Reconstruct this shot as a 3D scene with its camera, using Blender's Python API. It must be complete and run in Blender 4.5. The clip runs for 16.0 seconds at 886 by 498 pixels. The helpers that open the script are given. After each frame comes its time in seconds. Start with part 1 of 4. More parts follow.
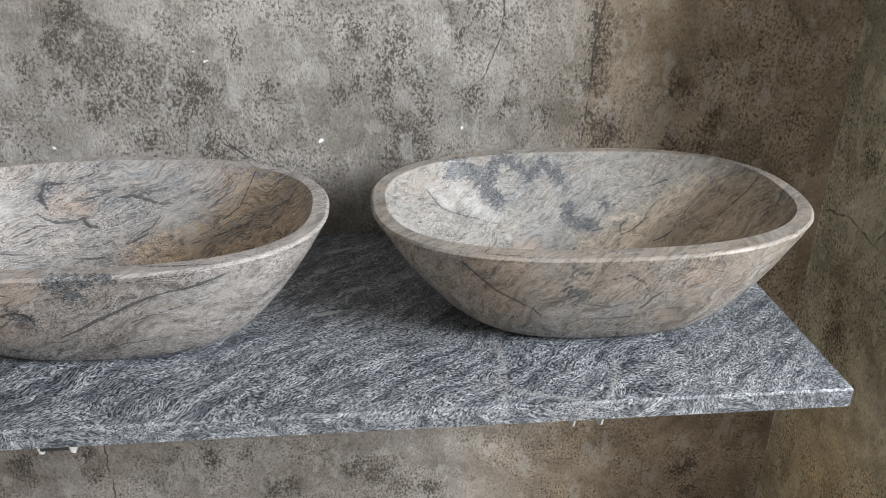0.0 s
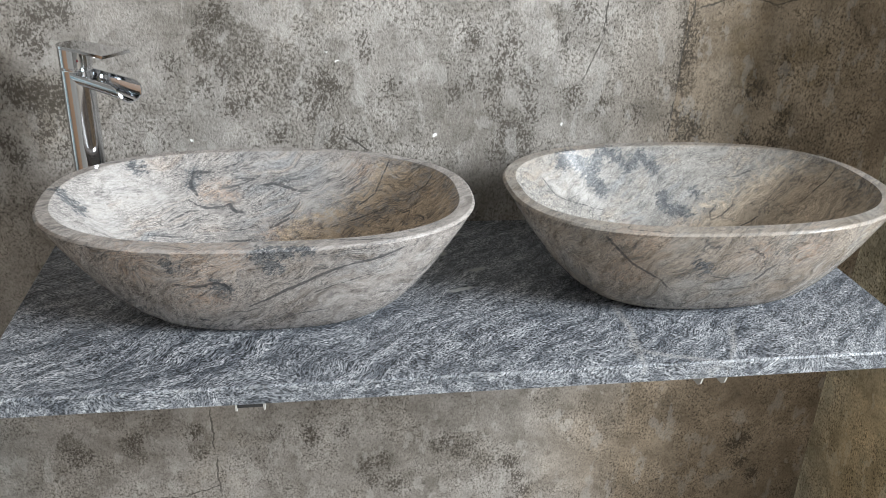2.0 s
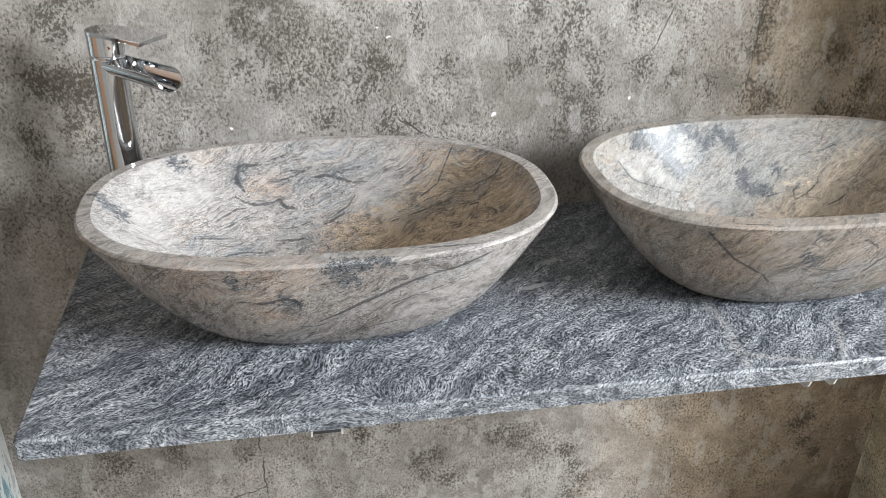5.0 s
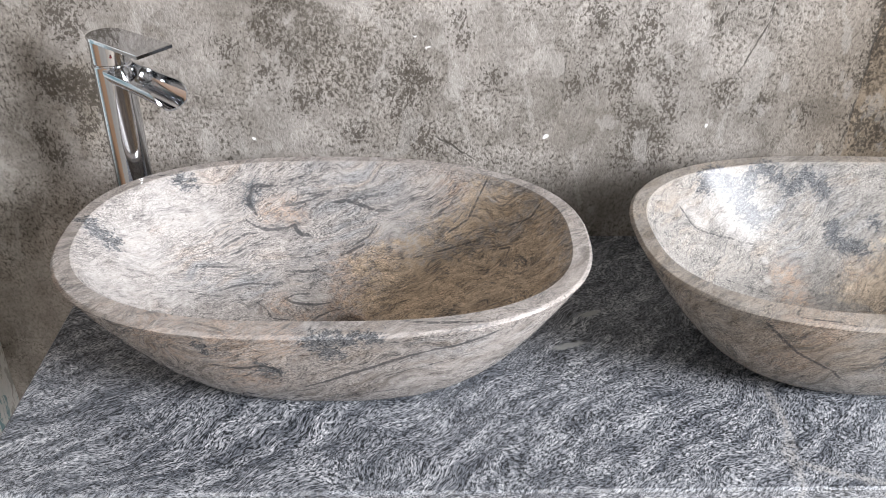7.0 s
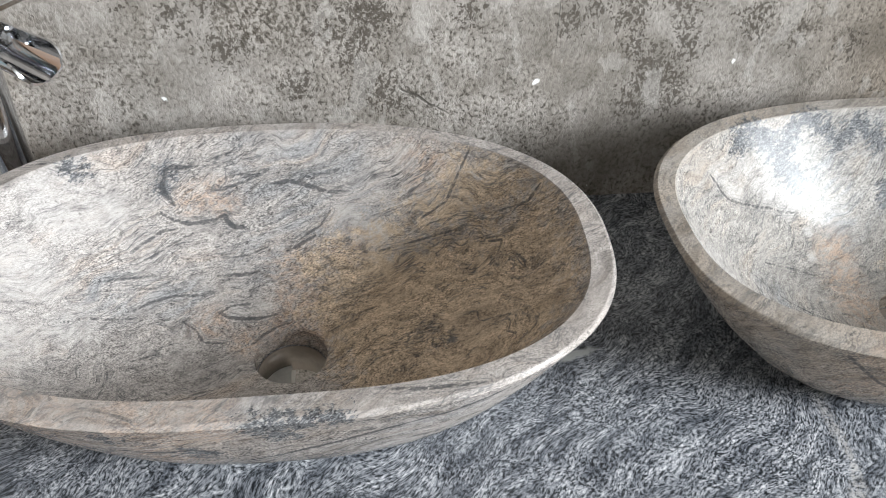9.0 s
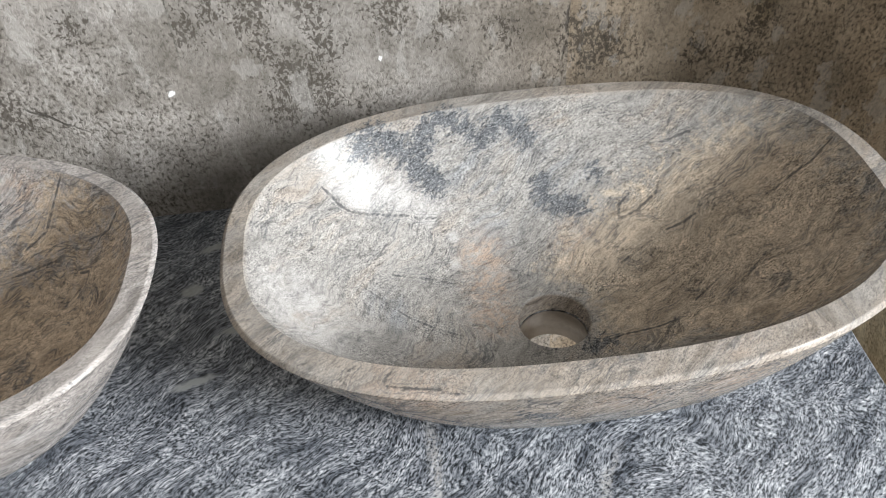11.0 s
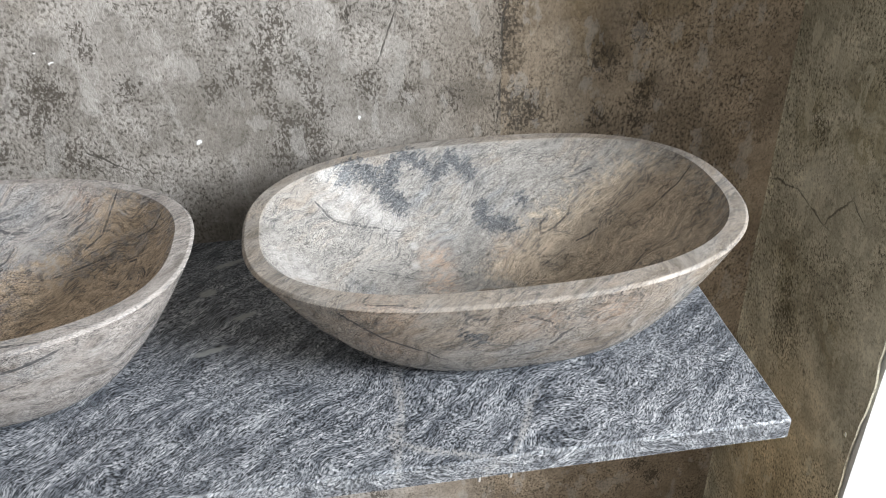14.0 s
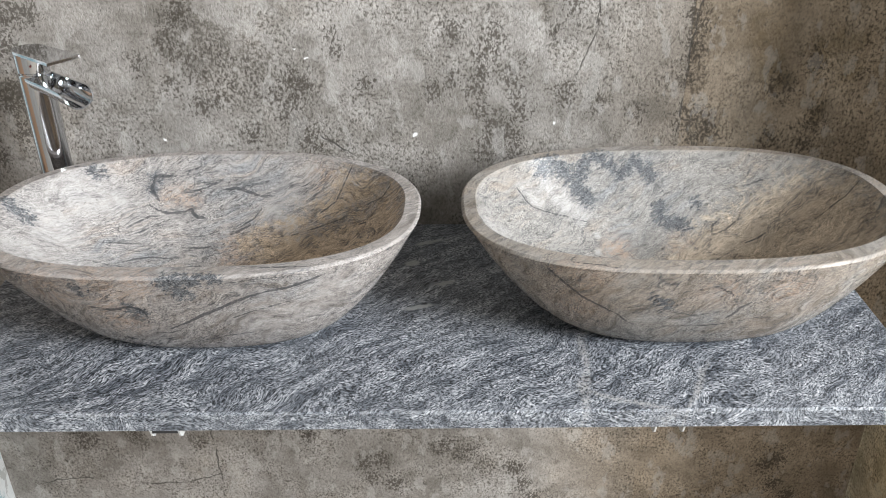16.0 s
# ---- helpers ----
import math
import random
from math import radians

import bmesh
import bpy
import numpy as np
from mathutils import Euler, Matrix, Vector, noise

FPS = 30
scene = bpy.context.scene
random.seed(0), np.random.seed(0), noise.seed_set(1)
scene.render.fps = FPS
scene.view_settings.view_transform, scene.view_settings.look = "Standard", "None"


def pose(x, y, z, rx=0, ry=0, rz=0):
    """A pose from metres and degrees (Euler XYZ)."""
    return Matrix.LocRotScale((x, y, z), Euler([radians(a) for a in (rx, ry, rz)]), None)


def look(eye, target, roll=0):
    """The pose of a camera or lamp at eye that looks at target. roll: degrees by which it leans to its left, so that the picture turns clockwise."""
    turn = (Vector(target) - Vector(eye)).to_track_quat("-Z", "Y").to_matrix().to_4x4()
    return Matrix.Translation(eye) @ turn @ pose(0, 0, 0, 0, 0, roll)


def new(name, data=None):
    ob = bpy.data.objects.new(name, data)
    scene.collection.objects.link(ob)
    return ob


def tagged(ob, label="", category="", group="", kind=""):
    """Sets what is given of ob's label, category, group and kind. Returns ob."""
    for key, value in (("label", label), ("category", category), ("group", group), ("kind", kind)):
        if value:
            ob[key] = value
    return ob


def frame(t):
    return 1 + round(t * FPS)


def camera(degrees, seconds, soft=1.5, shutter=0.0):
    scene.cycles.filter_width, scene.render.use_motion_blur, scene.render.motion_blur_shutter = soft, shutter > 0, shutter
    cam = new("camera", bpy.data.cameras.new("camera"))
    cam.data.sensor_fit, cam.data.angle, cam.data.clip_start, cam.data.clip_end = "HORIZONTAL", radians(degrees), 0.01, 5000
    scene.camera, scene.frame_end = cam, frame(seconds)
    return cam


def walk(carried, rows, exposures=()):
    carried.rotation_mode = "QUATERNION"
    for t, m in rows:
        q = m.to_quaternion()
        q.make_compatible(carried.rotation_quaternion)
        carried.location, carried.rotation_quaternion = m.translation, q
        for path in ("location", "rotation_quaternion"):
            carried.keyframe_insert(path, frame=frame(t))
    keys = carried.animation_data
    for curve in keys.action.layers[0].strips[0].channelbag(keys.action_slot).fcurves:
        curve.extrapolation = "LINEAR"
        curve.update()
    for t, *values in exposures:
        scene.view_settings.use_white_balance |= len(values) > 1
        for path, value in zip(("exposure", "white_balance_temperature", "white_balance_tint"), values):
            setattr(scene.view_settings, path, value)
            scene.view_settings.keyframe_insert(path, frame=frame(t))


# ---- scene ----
cam = camera(54.3, 16.0, 0.5)
METRES, EYE, TILT, LEAN, TURN = 2.12, 1.27, -1.54, -0.8, -6.36
ROWS = [
    (0.0, 0.0, 0.0, 0.0, 0.14, -24.39, -0.31),
    (0.5, 0.0012, -0.0253, 0.0051, 1.1, -23.7, -2.24),
    (1.0, -0.0063, -0.043, 0.0028, 2.77, -23.65, -2.09),
    (1.5, -0.0536, -0.0502, 0.0043, 1.51, -23.5, -1.36),
    (2.0, -0.1044, -0.0536, 0.0022, -2.37, -23.53, -1.25),
    (2.5, -0.1134, -0.0407, 0.0039, -2.66, -23.66, -2.12),
    (3.0, -0.1111, -0.0244, -0.0007, -0.85, -25.39, -1.49),
    (3.5, -0.1385, -0.0223, 0.0017, -1.67, -25.89, -0.76),
    (4.0, -0.1806, -0.0177, 0.0052, -6.1, -25.91, -1.42),
    (6.5, -0.0946, 0.049, 0.0183, 3.69, -29.32, 0.95),
    (7.0, -0.1033, 0.0783, 0.0311, 4.79, -30.78, -0.27),
    (7.5, -0.1237, 0.1186, 0.0304, 2.63, -33.04, -0.37),
    (8.0, -0.1395, 0.1512, 0.023, 0.31, -35.51, -0.76),
    (10.5, -0.0036, 0.2113, 0.0211, 1.59, -41.27, 1.89),
    (11.0, 0.0488, 0.2174, 0.0242, -0.41, -41.5, 3.31),
    (11.5, 0.0646, 0.2179, 0.0257, -2.13, -41.51, 3.65),
    (12.0, 0.0739, 0.2085, 0.0277, -2.14, -40.9, 3.4),
    (12.5, 0.068, 0.1874, 0.0318, -1.45, -38.15, 3.08),
    (13.0, 0.0478, 0.1476, 0.0372, -2.52, -34.94, 2.81),
    (13.5, 0.0409, 0.1103, 0.0294, -4.16, -32.6, 2.42),
    (14.0, 0.0504, 0.0834, 0.0315, -2.22, -31.28, 2.08),
    (14.5, 0.0626, 0.0477, 0.0295, 2.64, -30.38, 1.13),
    (15.0, 0.0642, 0.0235, 0.0301, 5.55, -28.82, 0.72),
    (15.5, 0.0538, 0.0097, 0.0302, 6.37, -27.2, 1.17),
    (16.0, 0.0033, 0.0001, 0.0269, 6.35, -27.18, 1.19),
]
walk(cam, [(t, pose(0, 0, EYE, TILT, LEAN, TURN) @ pose(METRES * x, METRES * y, METRES * z, 90 + pitch, roll, yaw)) for t, x, y, z, yaw, pitch, roll in ROWS],
     [(0.0, -0.30, 6500, 10), (1.0, -0.22, 6500, 10), (1.6, -0.14, 6480, 10), (2.1, -0.09, 6400, 8), (4.0, 0.06, 6450, 9), (6.5, 0.10, 6430, 9), (7.0, 0.12, 6600, 14), (7.3, 0.12, 6680, 16), (7.6, 0.10, 6700, 15), (8.0, 0.10, 6620, 12),
      (10.5, 0.0, 6480, 9), (11.0, 0.0, 6560, 10), (12.5, 0.02, 6520, 10), (14.0, -0.08, 6500, 10), (15.0, -0.12, 6500, 10), (16.0, -0.05, 6500, 10)])


# ---- light ----
world = bpy.data.worlds.new("sky")
scene.world = world
world.use_nodes = True
wnt = world.node_tree
sky = wnt.nodes.new("ShaderNodeTexSky")
sky.sky_type = "NISHITA"
sky.sun_disc = False
sky.sun_elevation = radians(35)
sky.sun_rotation = radians(130)
wnt.links.new(sky.outputs[0], wnt.nodes["Background"].inputs[0])
wnt.nodes["Background"].inputs[1].default_value = 0.12

# the window of the room: daylight comes in here
WIN_Y0, WIN_Y1, WIN_Z0, WIN_Z1 = -1.65, -0.25, 1.6, 2.9
ROOM_R, ROOM_F, ROOM_L, ROOM_H = 2.8, -3.0, -0.797, 3.2
WALL_Y, ALCOVE_R, PIER_Y, TOP = 1.173, 0.737, 0.857, 0.726
lamp = bpy.data.lights.new("window_daylight", "AREA")
lamp.shape, lamp.size, lamp.size_y = "RECTANGLE", WIN_Y1 - WIN_Y0 - 0.1, WIN_Z1 - WIN_Z0 - 0.1
lamp.energy, lamp.color = 388, (0.95, 1.0, 1.045)
lamp_ob = new("window_daylight", lamp)
lamp_ob.matrix_world = look((ROOM_R + 0.02, (WIN_Y0 + WIN_Y1) / 2, (WIN_Z0 + WIN_Z1) / 2), (0, (WIN_Y0 + WIN_Y1) / 2, (WIN_Z0 + WIN_Z1) / 2))


# ---- material helpers ----
def material(name, rough=0.5, metal=0.0):
    m = bpy.data.materials.new(name)
    m.use_nodes = True
    nt = m.node_tree
    b = nt.nodes["Principled BSDF"]
    b.inputs["Roughness"].default_value, b.inputs["Metallic"].default_value = rough, metal
    return m, nt, b


def put(nt, socket, v):
    if isinstance(v, bpy.types.NodeSocket):
        nt.links.new(v, socket)
    elif v is not None:
        socket.default_value = (*v, 1) if isinstance(v, tuple) and len(v) == 3 and socket.type == "RGBA" else v


def coords(nt):
    return nt.nodes.new("ShaderNodeTexCoord").outputs["Object"]


def noise3(nt, p, scale, detail=4.0, rough=0.55, distort=0.0, color=False):
    n = nt.nodes.new("ShaderNodeTexNoise")
    put(nt, n.inputs["Vector"], p)
    for key, v in (("Scale", scale), ("Detail", detail), ("Roughness", rough), ("Distortion", distort)):
        n.inputs[key].default_value = v
    return n.outputs["Color" if color else "Fac"]


def maths(nt, op, a, b=None, clamp=False):
    n = nt.nodes.new("ShaderNodeMath")
    n.operation, n.use_clamp = op, clamp
    put(nt, n.inputs[0], a), put(nt, n.inputs[1], b)
    return n.outputs[0]


def mapped(nt, p, loc=(0, 0, 0), rot=(0, 0, 0), scale=(1, 1, 1), kind="POINT"):
    n = nt.nodes.new("ShaderNodeMapping")
    n.vector_type = kind
    put(nt, n.inputs["Vector"], p)
    n.inputs["Location"].default_value, n.inputs["Scale"].default_value = loc, scale
    n.inputs["Rotation"].default_value = [radians(a) for a in rot]
    return n.outputs[0]


def warped(nt, p, scale, amount, detail=3.0):
    """p pushed about by noise, by up to about amount metres."""
    c = noise3(nt, p, scale, detail, 0.55, color=True)
    n = nt.nodes.new("ShaderNodeVectorMath")
    n.operation = "MULTIPLY_ADD"
    put(nt, n.inputs[0], c)
    n.inputs[1].default_value = (2 * amount,) * 3
    m = nt.nodes.new("ShaderNodeVectorMath")
    m.operation = "SUBTRACT"
    put(nt, m.inputs[0], p)
    m.inputs[1].default_value = (amount,) * 3
    put(nt, n.inputs[2], m.outputs[0])
    return n.outputs[0]


def layered(nt, p, normal, k):
    """p in axes whose third one runs along normal, drawn out k times across it: for stone that lies in beds."""
    turn = [math.degrees(a) for a in Vector(normal).to_track_quat("Z", "X").to_euler()]
    return mapped(nt, p, (0, 0, 0), turn, (1, 1, 1 / k), "TEXTURE")


def spread(nt, name):
    n = nt.nodes.new("ShaderNodeAttribute")
    n.attribute_name = name
    return n.outputs["Fac"]


def step(nt, v, lo, hi, out0=0.0, out1=1.0):
    n = nt.nodes.new("ShaderNodeMapRange")
    n.interpolation_type = "SMOOTHSTEP"
    put(nt, n.inputs["Value"], v)
    for key, x in (("From Min", lo), ("From Max", hi), ("To Min", out0), ("To Max", out1)):
        n.inputs[key].default_value = x
    return n.outputs[0]


def ramp(nt, v, stops):
    n = nt.nodes.new("ShaderNodeValToRGB")
    put(nt, n.inputs[0], v)
    e = n.color_ramp.elements
    while len(e) < len(stops):
        e.new(0.5)
    for k, (x, c) in zip(e, stops):
        k.position, k.color = x, (*c, 1)
    return n.outputs[0]


def mix(nt, f, a, b, blend="MIX"):
    n = nt.nodes.new("ShaderNodeMix")
    n.data_type, n.blend_type = "RGBA", blend
    put(nt, n.inputs[0], f), put(nt, n.inputs[6], a), put(nt, n.inputs[7], b)
    return n.outputs[2]


def blob(nt, p, centre, radii, turn=(0, 0, 0), soft=0.35):
    """1 inside an ellipsoid, 0 outside."""
    n = nt.nodes.new("ShaderNodeVectorMath")
    n.operation = "LENGTH"
    put(nt, n.inputs[0], mapped(nt, p, centre, turn, radii, "TEXTURE"))
    return step(nt, n.outputs["Value"], 1 - soft, 1 + soft, 1.0, 0.0)


def most(nt, values):
    v = values[0]
    for w in values[1:]:
        v = maths(nt, "MAXIMUM", v, w)
    return v


def vein(nt, p, a, c, r, soft=0.5):
    """A thin streak from a to c."""
    d = Vector(c) - Vector(a)
    turn = [math.degrees(v) for v in d.to_track_quat("X", "Z").to_euler()]
    return blob(nt, p, (Vector(a) + Vector(c)) / 2, (d.length * 0.62, r * 2.0, r * 0.9), turn, soft)


def bump(nt, b, height, strength, distance):
    n = nt.nodes.new("ShaderNodeBump")
    n.inputs["Strength"].default_value, n.inputs["Distance"].default_value = strength, distance
    put(nt, n.inputs["Height"], height)
    nt.links.new(n.outputs[0], b.inputs["Normal"])


# ---- mesh helpers ----
def part(name, bm, mat, parent=None, label="", smooth=True):
    me = bpy.data.meshes.new(name)
    bm.normal_update()
    bm.to_mesh(me)
    bm.free()
    me.materials.append(mat)
    if smooth:
        me.shade_smooth()
    ob = new(name, me)
    if parent is not None:
        ob.parent = parent
    return tagged(ob, label)


def box(x0, x1, y0, y1, z0, z1, bevel=0.0):
    bm = bmesh.new()
    bmesh.ops.create_cube(bm, size=1)
    for v in bm.verts:
        v.co = ((x0 + x1) / 2 + v.co.x * (x1 - x0), (y0 + y1) / 2 + v.co.y * (y1 - y0), (z0 + z1) / 2 + v.co.z * (z1 - z0))
    if bevel:
        bmesh.ops.bevel(bm, geom=bm.edges[:], offset=bevel, segments=2, affect="EDGES", profile=0.5)
    return bm


def structure(name, bm, mat, label, category):
    return tagged(part(name, bm, mat, None, "", False), label, category, "", "structure")


# ---- materials ----
def concrete_paper(name, cracks, chips, brown, tone=(1, 1, 1), thin=0.0, sheet_x=None):
    """Wall covering with the look of old, scabbed concrete; the sheet's own fields say where it is soiled. cracks: x, z to x, z."""
    m, nt, b = material(name, 0.7)
    p = coords(nt)
    w1 = warped(nt, p, 9, 0.045, 4)
    w2 = warped(nt, p, 70, 0.0035, 4)
    shade = noise3(nt, w1, 4.5, 5, 0.62)
    base = ramp(nt, shade, [(0.30, (0.170, 0.152, 0.130)), (0.44, (0.252, 0.231, 0.208)), (0.56, (0.318, 0.296, 0.274)), (0.70, (0.254, 0.227, 0.194))])
    tint = most(nt, [blob(nt, w1, (x, 1.173, z), (rx, 9, rz), (0, 0, 0), 0.7) for x, z, rx, rz in brown])
    if sheet_x:
        split = nt.nodes.new("ShaderNodeSeparateXYZ")
        put(nt, split.inputs[0], p)
        tint = maths(nt, "MAXIMUM", tint, step(nt, split.outputs[0], sheet_x, sheet_x + 0.0006))
    base = mix(nt, maths(nt, "MULTIPLY", tint, 0.85), base, mix(nt, 1.0, base, (1.12, 0.955, 0.745), "MULTIPLY"))
    # cloudy skin, peeled in places to a rougher ground
    cloud = noise3(nt, warped(nt, w1, 30, 0.01, 4), 17, 6, 0.68)
    base = mix(nt, 1.0, base, ramp(nt, cloud, [(0.38, (0.72, 0.71, 0.69)), (0.47, (0.93, 0.93, 0.92)), (0.53, (1.03, 1.03, 1.03)), (0.62, (1.2, 1.2, 1.2))]), "MULTIPLY")
    zone = step(nt, noise3(nt, w1, 8, 5, 0.6), 0.43, 0.56, 0.42, 1.0)
    tall = mapped(nt, w2, scale=(1, 1, 0.75))
    worm = noise3(nt, tall, 290, 2, 0.55, 0.35)
    fine = noise3(nt, p, 520, 2, 0.6)
    rough = maths(nt, "ADD", maths(nt, "MULTIPLY", worm, 0.8), maths(nt, "MULTIPLY", fine, 0.2))
    base = mix(nt, zone, base, mix(nt, 1.0, base, ramp(nt, rough, [(0.37, (0.30, 0.285, 0.26)), (0.45, (0.84, 0.83, 0.815)), (0.53, (1.07, 1.07, 1.07)), (0.62, (1.36, 1.36, 1.36))]), "MULTIPLY"))
    # olive-brown dirt, grey stains and dark scabs, all frayed
    olive = maths(nt, "MULTIPLY", spread(nt, "olive"), step(nt, noise3(nt, w1, 26, 6, 0.7), 0.36, 0.60))
    base = mix(nt, maths(nt, "MULTIPLY", olive, 0.72), base, mix(nt, 1.0, base, (0.52, 0.48, 0.36), "MULTIPLY"))
    loose = noise3(nt, w1, 11, 4, 0.6)
    small = noise3(nt, mapped(nt, w2, (2, 5, 1), scale=(1, 1, 0.72)), 250, 4, 0.74, 0.3)
    patchy = noise3(nt, w2, 34, 6, 0.72)
    stain = step(nt, maths(nt, "ADD", maths(nt, "MULTIPLY", spread(nt, "stain"), 0.36), patchy), 0.64, 0.80)
    stain = maths(nt, "MAXIMUM", stain, maths(nt, "MULTIPLY", step(nt, maths(nt, "ADD", patchy, maths(nt, "MULTIPLY", loose, 0.3)), 0.72, 0.80), 0.6))
    base = mix(nt, maths(nt, "MULTIPLY", stain, step(nt, rough, 0.44, 0.58, 0.88, 0.28)), base, mix(nt, 1.0, base, (0.44, 0.42, 0.385), "MULTIPLY"))
    flake = maths(nt, "ADD", spread(nt, "scab"), maths(nt, "MULTIPLY", maths(nt, "SUBTRACT", small, 0.5), 150.0))
    scab = maths(nt, "MAXIMUM", step(nt, flake, 0.3 - 60 * thin, 2.8 - 60 * thin, 1, 0), step(nt, maths(nt, "ADD", small, maths(nt, "MULTIPLY", loose, 0.26)), 0.80 + thin, 0.82 + thin))
    base = mix(nt, maths(nt, "MULTIPLY", scab, 0.82), base, (0.058, 0.048, 0.036))
    # pin holes
    pits = step(nt, maths(nt, "ADD", noise3(nt, mapped(nt, p, (9, 3, 4), scale=(1, 1, 0.7)), 150, 2, 0.5), maths(nt, "MULTIPLY", noise3(nt, p, 14, 2), 0.22)), 0.80, 0.84)
    base = mix(nt, maths(nt, "MULTIPLY", pits, 0.6), base, (0.055, 0.048, 0.04))
    # pale skin, flaked to the ground
    pale = step(nt, maths(nt, "SUBTRACT", noise3(nt, mapped(nt, w2, (3, 0, 7), scale=(1, 1, 0.5)), 30, 5, 0.65), maths(nt, "MULTIPLY", stain, 0.06)), 0.565, 0.60)
    base = mix(nt, maths(nt, "MULTIPLY", pale, 0.3), base, (0.50, 0.475, 0.445))
    # washes that run down
    drip = step(nt, noise3(nt, mapped(nt, warped(nt, p, 20, 0.01), (1, 1, 1), scale=(1, 1, 0.12)), 28, 4, 0.6), 0.52, 0.7)
    base = mix(nt, maths(nt, "MULTIPLY", drip, 0.16), base, (0.2, 0.185, 0.16))
    wc = warped(nt, warped(nt, p, 32, 0.009, 4), 170, 0.0016)
    lines = most(nt, [vein(nt, wc, (x0, 1.173, z0), (x1, 1.173, z1), 0.0016) for x0, z0, x1, z1 in cracks])
    base = mix(nt, maths(nt, "MULTIPLY", lines, 0.8), base, (0.05, 0.044, 0.036))
    spots = most(nt, [blob(nt, warped(nt, p, 190, 0.005), (x, 1.173, z), (r * 0.8, 9, r * 0.8), (0, 0, 0), 0.3) for x, z, r in chips])
    base = mix(nt, spots, base, (0.87, 0.87, 0.86))
    # each sheet has a slightly different tone; tone scales the whole covering
    sheet = nt.nodes.new("ShaderNodeObjectInfo").outputs["Random"]
    base = mix(nt, 1.0, base, ramp(nt, sheet, [(0.0, tuple(0.95 * c for c in tone)), (1.0, tuple(1.05 * c for c in tone))]), "MULTIPLY")
    put(nt, b.inputs["Base Color"], base)
    put(nt, b.inputs["Roughness"], step(nt, scab, 0, 1, 0.58, 0.85))
    h = maths(nt, "SUBTRACT", maths(nt, "MULTIPLY", rough, 1.2), maths(nt, "ADD", maths(nt, "MULTIPLY", scab, 0.8), maths(nt, "ADD", pits, lines)))
    bump(nt, b, h, 0.5, 0.0014)
    return m


